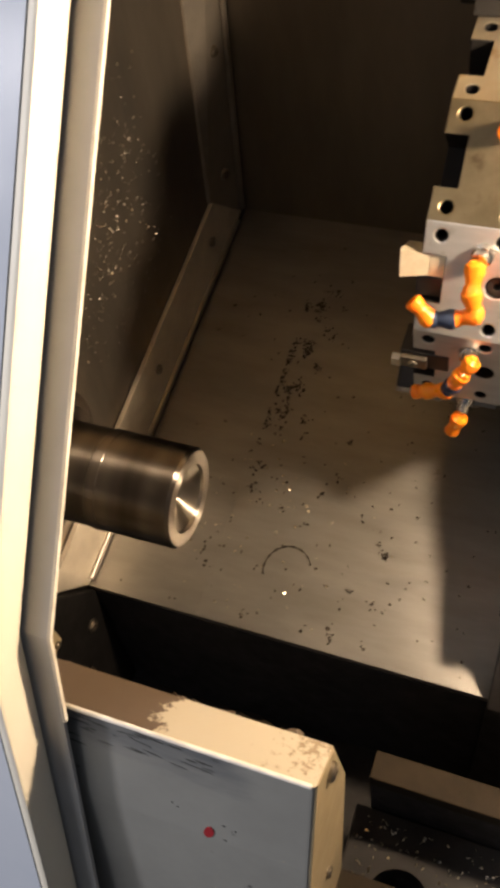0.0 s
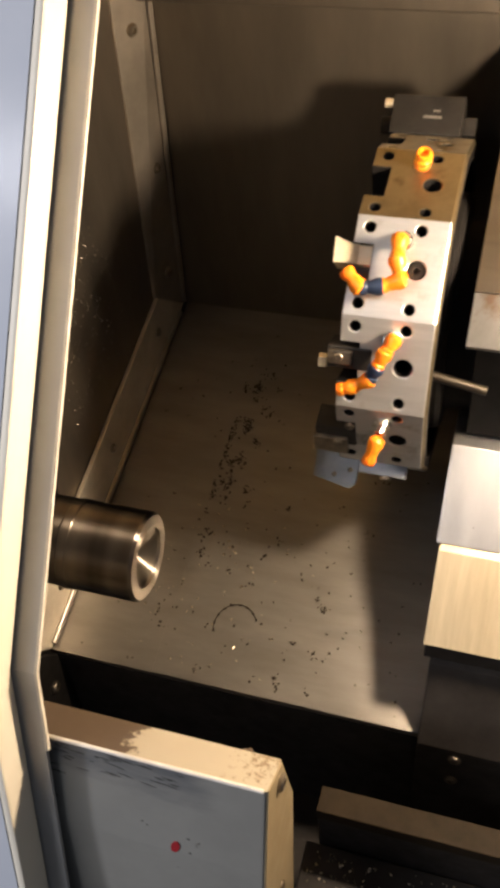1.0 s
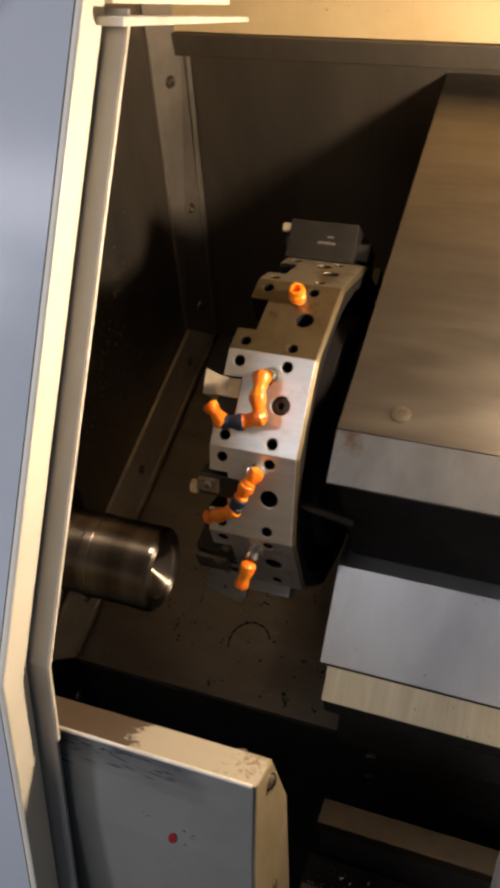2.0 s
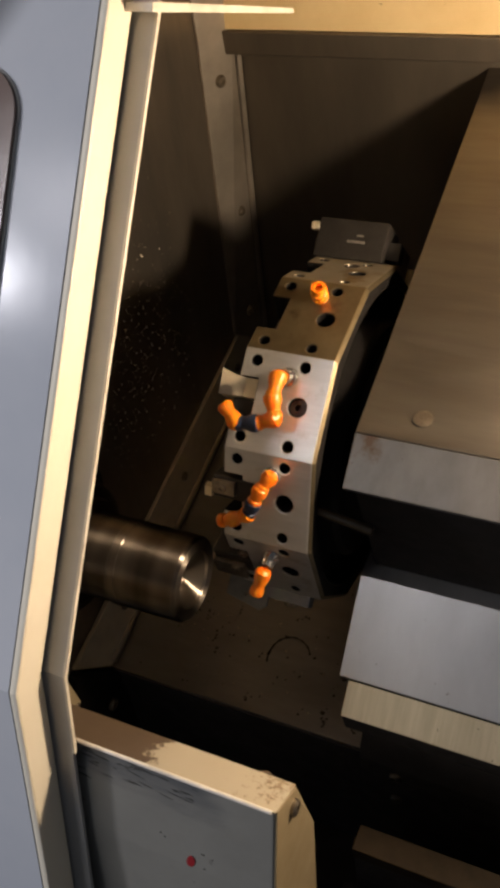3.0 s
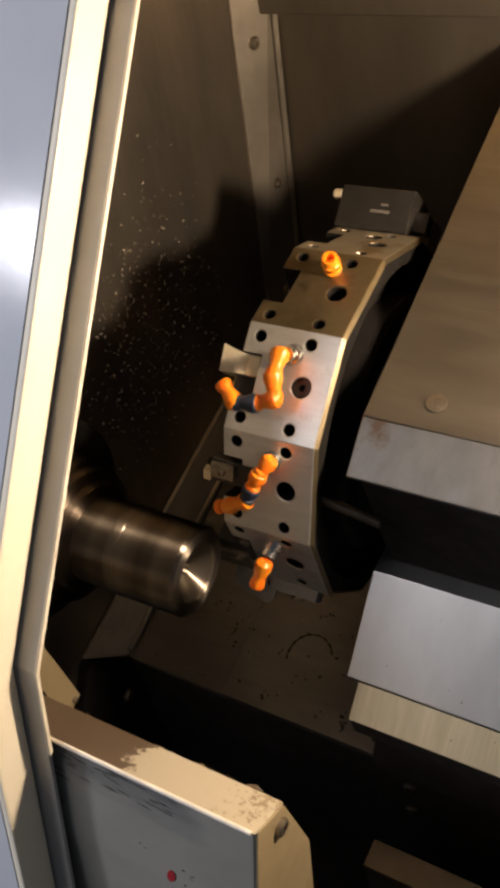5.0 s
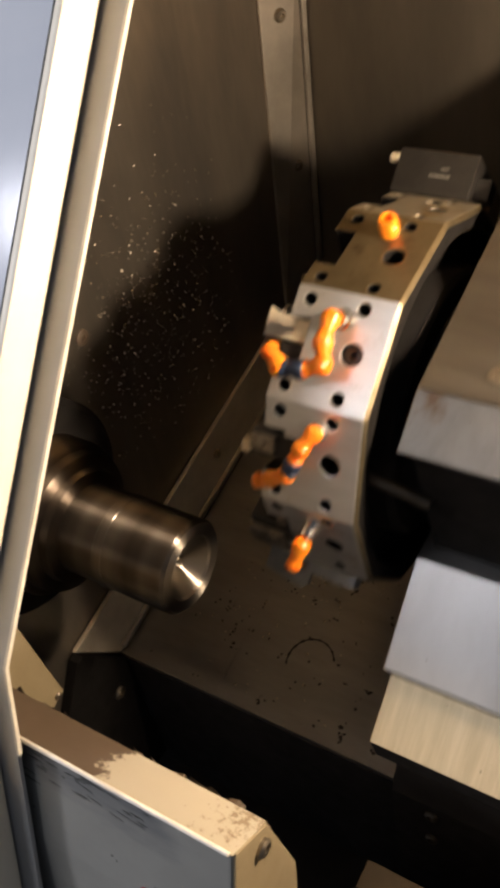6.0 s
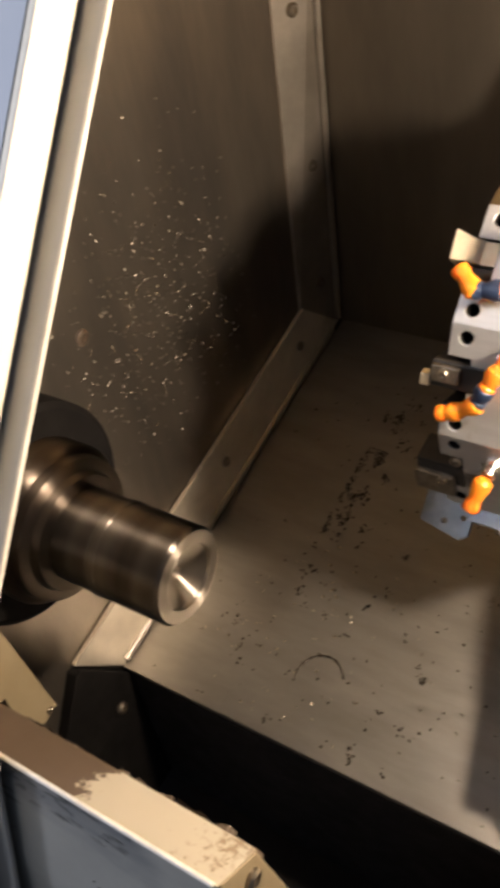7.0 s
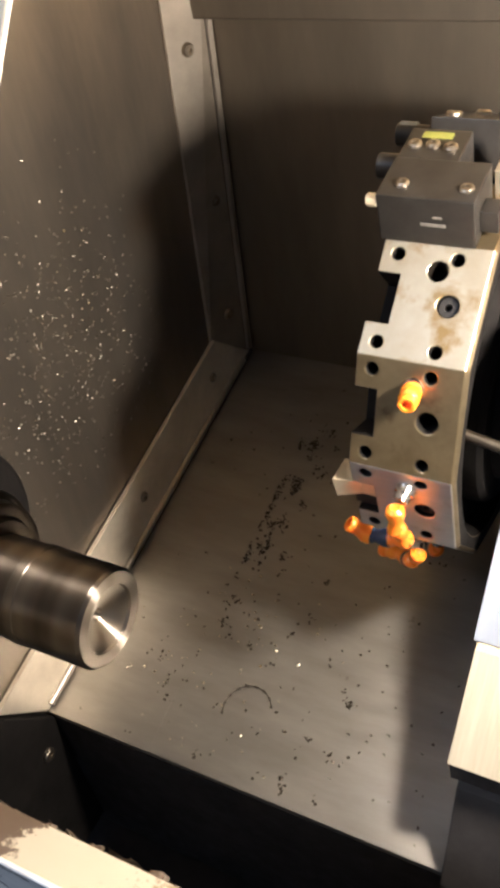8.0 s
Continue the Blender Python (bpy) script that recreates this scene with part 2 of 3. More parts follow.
def bevel(bm, w, seg=2, angle=25):
    es = [e for e in bm.edges if len(e.link_faces) == 2 and e.calc_face_angle() > radians(angle)]
    bmesh.ops.bevel(bm, geom=es, offset=w, segments=seg, affect="EDGES", profile=0.6, clamp_overlap=True)
    return bm


def box(lo, hi, w=0.001, bm=None):
    b = bmesh.new()
    r = bmesh.ops.create_cube(b, size=1)
    for v in b.verts:
        v.co = Vector([lo[i] + (v.co[i] + 0.5) * (hi[i] - lo[i]) for i in range(3)])
    if w:
        bevel(b, w)
    return merge(bm, b)


def merge(bm, other):
    if bm is None:
        return other
    me = bpy.data.meshes.new("tmp")
    other.to_mesh(me)
    other.free()
    bm.from_mesh(me)
    bpy.data.meshes.remove(me)
    return bm


def prism(poly, x0, x1, w=0.001, bm=None, seg=2):
    """A (y, z) outline drawn along x."""
    b = bmesh.new()
    a = [b.verts.new((x0, y, z)) for y, z in poly]
    c = [b.verts.new((x1, y, z)) for y, z in poly]
    b.faces.new(a)
    b.faces.new(c[::-1])
    n = len(poly)
    for i in range(n):
        b.faces.new((a[i], c[i], c[(i + 1) % n], a[(i + 1) % n]))
    bmesh.ops.recalc_face_normals(b, faces=b.faces)
    if w:
        bevel(b, w, seg)
    return merge(bm, b)


def lathe(profile, p0, axis, seg=48, bm=None):
    """A (distance along the axis, radius) outline turned about the axis from p0."""
    b = bmesh.new()
    q = Vector(axis).normalized().to_track_quat("Z", "Y")
    rings = []
    for d, r in profile:
        if r < 1e-6:
            rings.append([b.verts.new(Vector(p0) + q @ Vector((0, 0, d)))])
        else:
            rings.append([b.verts.new(Vector(p0) + q @ Vector((r * math.cos(2 * math.pi * i / seg), r * math.sin(2 * math.pi * i / seg), d))) for i in range(seg)])
    for s, t in zip(rings, rings[1:]):
        if len(s) == 1 and len(t) == 1:
            continue
        for i in range(seg):
            j = (i + 1) % seg
            if len(s) == 1:
                b.faces.new((s[0], t[i], t[j]))
            elif len(t) == 1:
                b.faces.new((s[i], t[0], s[j]))
            else:
                b.faces.new((s[i], t[i], t[j], s[j]))
    return merge(bm, b)


def rod(p0, p1, r, seg=20, c=0.0006, bm=None):
    d = (Vector(p1) - Vector(p0)).length
    return lathe([(0, 0), (0, r - c), (c, r), (d - c, r), (d, r - c), (d, 0)], p0, Vector(p1) - Vector(p0), seg, bm)


def socket_screw(name, p, n, r, parent=None, material=None, label="", head=0.6):
    """A button or socket head with a hexagonal recess."""
    h = r * head
    b = lathe([(0, r), (h * 0.6, r), (h, r * 0.75), (h, r * 0.42), (h * 0.35, r * 0.40), (h * 0.35, 0)], p, n, 18)
    return part(name, b, material or M_BOLT, parent, label, True)


def cut(bm, cutter):
    """bm less cutter, as a new bmesh."""
    me, mc = bpy.data.meshes.new("a"), bpy.data.meshes.new("b")
    for b, m in ((bm, me), (cutter, mc)):
        bmesh.ops.recalc_face_normals(b, faces=b.faces)
        b.to_mesh(m)
        b.free()
    oa, oc = new("a", me), new("b", mc)
    mod = oa.modifiers.new("cut", "BOOLEAN")
    mod.operation, mod.object, mod.solver = "DIFFERENCE", oc, "EXACT"
    bpy.context.view_layer.update()
    res = bpy.data.meshes.new_from_object(oa.evaluated_get(bpy.context.evaluated_depsgraph_get()))
    out = bmesh.new()
    out.from_mesh(res)
    for o in (oa, oc):
        bpy.data.objects.remove(o)
    for m in (me, mc, res):
        bpy.data.meshes.remove(m)
    return out


# ---- setting ----


def wall_left():
    b = prism([(-0.16, -0.36), (0.56, -0.36), (0.56, 0.55), (-0.02, 0.55), (-0.02, 0.30), (-0.16, 0.14)], -0.02, 0.0, 0.0)
    w = tagged(part("wall_left", b, M_WALL), "dark oily sheet steel side wall of the machine", "wall", kind="structure")
    # a strip set aslant across the corner, wider towards the top
    left = [Vector(p) for p in ((0.001, 0.446, 0.55), (0.001, 0.446, 0.245), (0.001, 0.417, -0.098))]
    right = [Vector(p) for p in ((0.030, 0.4915, 0.55), (0.024, 0.4915, 0.245), (0.006, 0.489, -0.158))]

    def aslant(a, c, d0, d1):
        """A slab over the strip between the shares a and c of its width, from d0 to d1 off its face."""
        b = bmesh.new()
        rows = []
        for p, q in zip(left, right):
            n = Vector((q.y - p.y, p.x - q.x, 0)).normalized()
            rows.append([b.verts.new(p.lerp(q, f) + n * d) for f, d in ((a, d0), (c, d0), (c, d1), (a, d1))])
        for r0, r1 in zip(rows, rows[1:]):
            for k in range(4):
                b.faces.new((r0[k], r1[k], r1[(k + 1) % 4], r0[(k + 1) % 4]))
        b.faces.new(rows[0])
        b.faces.new(rows[-1][::-1])
        bmesh.ops.recalc_face_normals(b, faces=b.faces)
        return bevel(b, 0.0006, 1, 40)
    w2 = tagged(part("trim_corner", aslant(0.0, 0.86, -0.002, 0.002), M_STRIP), "bolted steel corner strip, oily and worn", "trim", kind="structure")
    part("groove", aslant(0.84, 0.90, -0.003, 0.0005), M_BLACK, w2, "dark groove")
    part("edge_bead", aslant(0.895, 1.0, -0.002, 0.004), M_STRIP, w2)
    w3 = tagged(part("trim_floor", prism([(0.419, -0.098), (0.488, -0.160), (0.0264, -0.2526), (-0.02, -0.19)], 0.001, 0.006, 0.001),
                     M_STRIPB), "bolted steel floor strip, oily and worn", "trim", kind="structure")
    part("edge_bead", rod((0.0065, 0.470, -0.1600), (0.0065, 0.030, -0.2470), 0.0042, 10), M_STRIP, w3, "", True)
    for x, y, z in ((0.0112, 0.4615, 0.2011), (0.0102, 0.4620, 0.0505), (0.0062, 0.4545, -0.085)):
        socket_screw("screw", (x, y, z), (0.88, -0.47, 0), 0.0065, w2, None, "", 0.8)
    for y, z in ((0.2363, -0.1668), (0.40, -0.135), (0.075, -0.205)):
        socket_screw("screw", (0.006, y, z), (1, 0, 0), 0.0055, w3)
    socket_screw("plug", (0.0, 0.118, 0.0749), (1, 0, 0), 0.007, w, M_BROWN, "rusty plug", 0.3)



def wall_back():
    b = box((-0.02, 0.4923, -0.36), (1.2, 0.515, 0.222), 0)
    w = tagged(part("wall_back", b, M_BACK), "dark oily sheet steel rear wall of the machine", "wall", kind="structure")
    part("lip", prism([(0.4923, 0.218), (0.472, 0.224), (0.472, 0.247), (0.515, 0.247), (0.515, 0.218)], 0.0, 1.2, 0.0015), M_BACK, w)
    tagged(part("wall_upper", prism([(0.476, 0.2475), (0.50, 0.55), (0.53, 0.55), (0.53, 0.2475)], 0.0, 1.2, 0.001), M_PANEL),
               "cream painted upper panel lit by the machine lamp", "wall", kind="structure")


def floor():
    y0, z0, y1, z1 = 0.0264, -0.2536, 0.4923, -0.1614
    b = prism([(y0, z0), (y1, z1), (y1, z1 - 0.012), (y0 + 0.002, z0 - 0.012)], 0.0, 0.39, 0.001)
    fl = tagged(part("floor", b, M_FLOOR), "brushed sheet steel tray floor scattered with chips", "floor", kind="structure")
    part("overlay_sheet", prism([(y0 - 0.0005, z0 + 0.0002), (0.478, -0.1642 + 0.0002), (0.478, -0.1642 + 0.0018), (y0 - 0.0005, z0 + 0.0018)], 0.118, 0.3905, 0.0004), M_FLOOR, fl, "overlapping steel sheet")
    part("front_sheet", prism([(y0 - 0.0005, z0 + 0.0002), (0.192, -0.2208), (0.192, -0.2203), (y0 - 0.0005, z0 + 0.0007)], 0.0065, 0.1175, 0.0003), M_FLOOR, fl, "overlapping steel sheet")
    # black strip added to draw the dark gap of the floor joint
    part("joint_line", prism([(y0 + 0.16, z0 + 0.0317), (y1 - 0.002, z1), (y1 - 0.002, z1 + 0.004), (y0 + 0.16, z0 + 0.0357)], 0.006, 0.0095, 0.0008), M_BLACK, fl, "black line along the dark joint")
    tagged(part("wall_trough", box((-0.02, 0.0275, -0.48), (0.389, 0.042, -0.264), 0.001), M_BLACK),
           "black oily wall under the tray", "wall", kind="structure")
    tagged(part("ground", box((-0.05, -0.6, -0.52), (1.2, 0.55, -0.48), 0), M_BLACK), "dark bottom of the chip trough", "trough", kind="structure")


def roof_and_ends():
    tagged(part("ceiling", prism([(0.10, 0.505), (0.55, 0.55), (0.55, 0.57), (0.10, 0.525)], 0.0, 1.2, 0.001), M_WALL),
           "oily steel roof of the machine", "ceiling", kind="structure")
    tagged(part("wall_right", box((1.2, -0.4, -0.5), (1.22, 0.55, 0.57), 0), M_WALL), "sheet steel end wall", "wall", kind="structure")
    tagged(part("wall_under", box((0.395, 0.21, -0.5), (1.2, 0.23, -0.22), 0), M_BLACK), "black oily bed wall", "wall", kind="structure")


wall_left()
wall_back()
floor()
roof_and_ends()


def machine_lamp():
    t = thing("machine_lamp", (0.55, 0.12, 0.29), "warm work lamp on a bent arm inside the machine, switched on", "lamp")
    part("bulb", lathe([(-0.024, 0.0), (-0.022, 0.0095), (-0.017, 0.017), (-0.009, 0.0225), (0.0, 0.024), (0.009, 0.0225), (0.017, 0.017), (0.022, 0.012), (0.022, 0)], (0, 0, 0), (0.94, -0.05, 0.34), 24), M_LAMP, t, "glowing warm bulb", True)
    part("lamp_cap", lathe([(0.019, 0.0), (0.019, 0.020), (0.030, 0.022), (0.058, 0.016), (0.060, 0.0)], (0, 0, 0), (0.94, -0.05, 0.34), 24), M_GREY, t, "grey lamp holder", True)
    # unseen hood with its post, added to stop the bulb lighting the roof
    hood = lathe([(0.030, 0.0), (0.030, 0.020), (0.036, 0.050), (0.034, 0.0515), (0.026, 0.0205), (0.026, 0.0)], (0, 0, 0.064), (0, 0, -1), 32)
    part("hood", hood, M_BLACK, t, "added black hood that keeps lamp light off the roof", True)
    part("hood_post", rod((0.0, 0.0, 0.020), (0.0, 0.0, 0.038), 0.006, 12), M_GREY, t)
    pts = [Vector((0.055, -0.003, 0.020)), Vector((0.10, -0.006, 0.040)), Vector((0.14, -0.004, 0.080)), Vector((0.16, 0.0, 0.14)), Vector((0.165, 0.010, 0.222))]
    arm = None
    for p, q in zip(pts, pts[1:]):
        arm = rod(p, q + (q - p).normalized() * 0.003, 0.007, 14, bm=arm)
    part("arm", arm, M_GREY, t, "bent arm from the roof", True)


machine_lamp()


# ---- door, frame, apron ----
def slope_pt(s, out=0.0):
    """(y, z) on the leaning opening, s metres up from the bend; out: towards the operator."""
    return (-0.155 + 0.651 * s - 0.759 * out, 0.100 + 0.759 * s + 0.651 * out)


def low_pt(s, out=0.0):
    return (-0.155 - 0.30 * s - 0.954 * out, 0.100 - 0.954 * s + 0.30 * out)


def door():
    t = thing("sliding_door", (0.0, 0.0, 0.0), "blue-grey painted sliding door with cream edge, slid open", "door")
    o0, o1 = 0.004, 0.030
    up, dn = 0.62, 0.42
    poly = [slope_pt(up, o0), slope_pt(0, o0), low_pt(dn, o0), low_pt(dn, o1), (slope_pt(0, o1)[0] - 0.004, slope_pt(0, o1)[1] - 0.006), slope_pt(up, o1)]
    b = prism(poly, -0.30, 0.1545, 0.0)
    part("panel", b, M_BLUE, t)
    poly2 = [slope_pt(up, o0), slope_pt(0, o0), low_pt(dn, o0), low_pt(dn, o1 - 0.0005), (slope_pt(0, o1)[0] - 0.004, slope_pt(0, o1)[1] - 0.0065), slope_pt(up, o1 - 0.0005)]
    part("door_edge", prism(poly2, 0.1545, 0.160, 0.002), M_CREAM, t, "door edge with lamp light in its cream")
    # rounded window with a rubber rim, lying in the leaning panel
    def rounded(x0, x1, s0, s1, r, lo, hi):
        b = bmesh.new()
        pts = []
        for cx, cs, a0 in ((x1 - r, s1 - r, 0), (x0 + r, s1 - r, 90), (x0 + r, s0 + r, 180), (x1 - r, s0 + r, 270)):
            for k in range(9):
                a = radians(a0 + k * 11.25)
                pts.append((cx + r * math.cos(a), cs + r * math.sin(a)))
        rings = [[b.verts.new((x, *slope_pt(q, h))) for x, q in pts] for h in (lo, hi)]
        b.faces.new(rings[0])
        b.faces.new(rings[1][::-1])
        for k in range(len(pts)):
            m = (k + 1) % len(pts)
            b.faces.new((rings[0][k], rings[1][k], rings[1][m], rings[0][m]))
        return b
    w = part("window_rim", rounded(-0.22, 0.1112, 0.0215, 0.3547, 0.029, 0.029, 0.0310), M_GREY, t, "grey rubber rim")
    part("pane", rounded(-0.217, 0.1100, 0.023, 0.3535, 0.028, 0.0305, 0.0335), M_GLASS, w, "dark brown tinted pane")
    return t


def door_frame():
    t = thing("door_frame", (0, 0, 0), "grey painted frame with a thin white sheet edge", "frame")
    poly = [slope_pt(0.405, -0.001), slope_pt(0, -0.001), low_pt(0.40, -0.001), low_pt(0.40, 0.002), slope_pt(0, 0.002), slope_pt(0.405, 0.002)]
    part("post", prism(poly, 0.130, 0.1735, 0.0004), M_GREY, t)
    poly = [slope_pt(0.402, -0.0005), slope_pt(0, -0.0005), low_pt(0.064, -0.0005), low_pt(0.064, 0.0025), slope_pt(0, 0.0025), slope_pt(0.402, 0.0025)]
    part("edge_strip", prism(poly, 0.1735, 0.1755, 0.0006), M_WHITE, t)
    part("top_panel", prism([(0.105, 0.412), (0.28, 0.348), (0.28, 0.50), (0.105, 0.50)], 0.150, 0.166, 0.001), M_CREAM, t)
    part("top_ledge", prism([(0.09, 0.405), (0.285, 0.334), (0.285, 0.338), (0.092, 0.410)], 0.150, 0.178, 0.0008), M_WHITE, t)


def apron(x0, x1, name, label):
    t = thing(name, (0, 0, 0), label, "panel")
    poly = [(-0.167, 0.0417), (-0.139, 0.0215), (-0.126, -0.059), (-0.150, -0.20), (-0.235, -0.20), (-0.192, -0.036)]
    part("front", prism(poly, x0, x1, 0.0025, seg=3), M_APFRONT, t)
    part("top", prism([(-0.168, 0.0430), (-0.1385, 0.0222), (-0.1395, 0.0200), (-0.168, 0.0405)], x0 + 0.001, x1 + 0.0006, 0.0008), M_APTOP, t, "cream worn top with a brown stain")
    # white rod that draws the highlight along the worn front edge
    part("worn_edge", rod((x0 + 0.002, -0.1682, 0.0424), (x1 - 0.001, -0.1682, 0.0424), 0.0014, 10), M_WHITE, t, "worn front edge with a white highlight")
    return t


door()
door_frame()
AP = apron(0.0, 0.3128, "front_apron", "blue-grey apron panel with worn cream top")
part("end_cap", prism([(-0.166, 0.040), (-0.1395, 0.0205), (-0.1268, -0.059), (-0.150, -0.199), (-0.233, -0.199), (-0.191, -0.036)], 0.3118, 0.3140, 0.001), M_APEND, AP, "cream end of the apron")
socket_screw("end_screw", (0.314, -0.1487, 0.0105), (1, 0, 0), 0.0058, AP)
socket_screw("end_screw", (0.314, -0.172, -0.118), (1, 0, 0), 0.004, AP)
b = lathe([(0, 0), (0, 1), (0.4, 1), (0.4, 0)], (0, 0, 0), (0, 0, 1), 14)
for v in b.verts:
    v.co = Vector((v.co.x * 0.0030 + 0.0010 * v.co.y, v.co.y * 0.0056, v.co.z * 0.0012))
bmesh.ops.transform(b, matrix=Matrix.Translation((0.2534, -0.1903, -0.030)) @ Matrix.Rotation(radians(73), 4, "X"), verts=b.verts)
part("paint_mark", b, M_RED, AP, "red paint mark")
apron(0.466, 0.9, "side_apron", "grey-white apron panel beyond the gap")


# ---- spindle ----
def spindle():
    t = thing("spindle_nose", (0, 0, 0), "dark stepped collet nose on the headstock spindle", "spindle")
    part("cover_plate", lathe([(0, 0.04), (0, 0.088), (0.026, 0.088), (0.030, 0.083), (0.030, 0.03)], (0.0, 0, 0), (1, 0, 0), 64), M_PIT, t, "black round cover plate", True)
    part("nose_ring", lathe([(0.03, 0.03), (0.03, 0.062), (0.050, 0.062), (0.054, 0.060), (0.056, 0.056), (0.064, 0.055), (0.066, 0.052), (0.066, 0.03)], (0, 0, 0), (1, 0, 0), 64), M_CHUCK, t, "", True)
    part("collar", lathe([(0.066, 0.03), (0.066, 0.046), (0.072, 0.044), (0.074, 0.037), (0.074, 0.02)], (0, 0, 0), (1, 0, 0), 64), M_CHUCK, t, "", True)
    w = thing("workpiece", (0.07, 0, 0), "turned steel bar with centred dished end, held in the spindle", "workpiece")
    part("bar", lathe([(0, 0.01), (0, 0.0352), (0.036, 0.0352), (0.037, 0.0362), (0.044, 0.0362), (0.0445, 0.0356), (0.096, 0.0356), (0.0985, 0.0335)], (0, 0, 0), (1, 0, 0), 72), M_WORK, w, "", True)
    part("end_face", lathe([(0.0985, 0.0335), (0.0985, 0.0245), (0.0962, 0.0236), (0.0880, 0.0052), (0.0872, 0.0046), (0.070, 0.0044), (0.070, 0)], (0, 0, 0), (1, 0, 0), 72), M_FACE, w, "bright faced end with a cone and a centre hole", True)
    return t, w


SPINDLE, WORKPIECE = spindle()


# ---- bed below ----
def bed():
    t = thing("bed_rail", (0, 0, 0), "oily brown guide bar on a black casting", "rail")
    part("bar", box((0.312, -0.070, -0.262), (0.476, -0.0465, -0.2445), 0.001), M_CAST, t)
    part("web", box((0.312, -0.068, -0.48), (0.90, -0.045, -0.262), 0.001), M_BLACK, t)
    s = thing("bed_casting", (0, 0, 0), "oily casting ledge with a round hole in the trough", "casting")
    base = box((0.30, -0.30, -0.40), (0.90, -0.069, -0.330), 0.002)
    hole = lathe([(0, 0), (0, 0.026), (0.12, 0.026), (0.12, 0)], (0.353, -0.136, -0.42), (0, 0, 1), 32)
    part("ledge", cut(base, hole), M_BLACK, s)
    part("pad", box((0.303, -0.235, -0.330), (0.352, -0.131, -0.300), 0.002), M_CAST, s)
    h = thing("headstock_foot", (0, 0, 0), "black oily casting foot with a bolt under the side strip", "casting")
    part("foot", prism([(0.0245, -0.257), (-0.019, -0.194), (-0.026, -0.194), (-0.080, -0.268), (-0.080, -0.45), (0.0245, -0.45)], 0.0, 0.012, 0.0015), M_PIT, h)
    socket_screw("bolt", (0.012, 0.0, -0.285), (1, 0, 0), 0.007, h)
    f = thing("corner_flap", (0, 0, 0), "small cream painted sheet flap behind the apron", "flap")
    part("plate", prism([(-0.100, 0.060), (-0.0880, -0.0920), (-0.1029, -0.0960), (-0.145, -0.0300), (-0.160, 0.060)], 0.083, 0.0855, 0.0006), M_APEND, f)
    socket_screw("screw", (0.0855, -0.0945, -0.0895), (1, 0, 0), 0.003, f)


bed()


# ---- carriage (moves) ----
def carriage():
    c = thing("slide_cover", (0.2666, 0.2014, 0.133), "oily brushed steel cover above the cross slide", "cover")
    # own space: x right from the corner, y back, z up
    part("top_plate", prism([(0, 0), (0.60, 0.147), (0.60, 0.143), (0.0, -0.006)], 0.0, 0.9, 0.0008), M_COVER, c)
    part("fascia", prism([(-0.0005, -0.0005), (-0.0345, -0.0255), (-0.032, -0.030), (0.0015, -0.0055)], 0.0, 0.9, 0.0008), M_FASCIA, c)
    # recess walls under the cover, their shade given by the black colour
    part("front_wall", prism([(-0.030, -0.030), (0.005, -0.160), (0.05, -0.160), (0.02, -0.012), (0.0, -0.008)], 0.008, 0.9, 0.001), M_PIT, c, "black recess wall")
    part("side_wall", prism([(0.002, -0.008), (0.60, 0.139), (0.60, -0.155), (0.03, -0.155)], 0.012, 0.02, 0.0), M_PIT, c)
    a = (0.1945 - 0.2014, -0.0312 - 0.133)
    b2 = (0.1290 - 0.2014, -0.0895 - 0.133)
    part("lower_plate", prism([a, b2, (b2[0] + 0.0025, b2[1] - 0.0025), (a[0] + 0.003, a[1] - 0.004), (a[0] + 0.25, a[1] - 0.004), (a[0] + 0.25, a[1])], -0.002, 0.9, 0.001), M_BLOCK, c)
    part("front_lip", prism([(b2[0] + 0.001, b2[1] - 0.0015), (b2[0] + 0.004, b2[1] - 0.010), (b2[0] + 0.008, b2[1] - 0.010), (b2[0] + 0.008, b2[1] + 0.001)], 0.0, 0.9, 0.0005), M_PIT, c, "black front lip")
    part("coolant_pipe", rod((-0.030, -0.0295, -0.0625), (0.02, -0.0295, -0.073), 0.0038), M_BORE, c, "short bare steel pipe", True)
    socket_screw("cover_screw", (0.045, 0.020, 0.0056), (0, -0.24, 1), 0.0072, c, M_BOLT, "", 0.12)
    return c


def saddle():
    c = thing("saddle_cover", (0.2675, 0.0573, -0.143), "ground steel way cover below the slide, lamp light in its tone", "cover")
    part("plate", prism([(0, 0), (0.066, 0.0505), (0.16, 0.0835), (0.16, 0.076), (0.066, 0.044), (0.006, -0.004)], 0.0, 0.9, 0.0008), M_BLOCKB, c)
    part("front_lip", prism([(0.0005, -0.0008), (0.006, -0.0045), (0.012, -0.030), (0.006, -0.030)], 0.001, 0.9, 0.0006), M_BLACK, c, "black front lip")
    return c


def saddle_body():
    c = thing("saddle", (0.2745, 0.018, -0.17), "black oily saddle casting with two bolts", "saddle")
    part("body", prism([(0.0, -0.31), (0.0, -0.085), (0.040, -0.004), (0.18, 0.036), (0.18, -0.034), (0.008, -0.072), (0.008, -0.31)], 0.0, 0.9, 0.0015), M_BLACK, c)
    for z in (-0.100, -0.146):
        socket_screw("bolt", (0.036, 0.0, z), (0, -1, 0), 0.006, c)
    return c


COVER, WAYCOVER, SADDLE = carriage(), saddle(), saddle_body()

# ---- turret (moves) ----
R12, STEP = 0.1445, math.pi / 6
PH = 1.4031


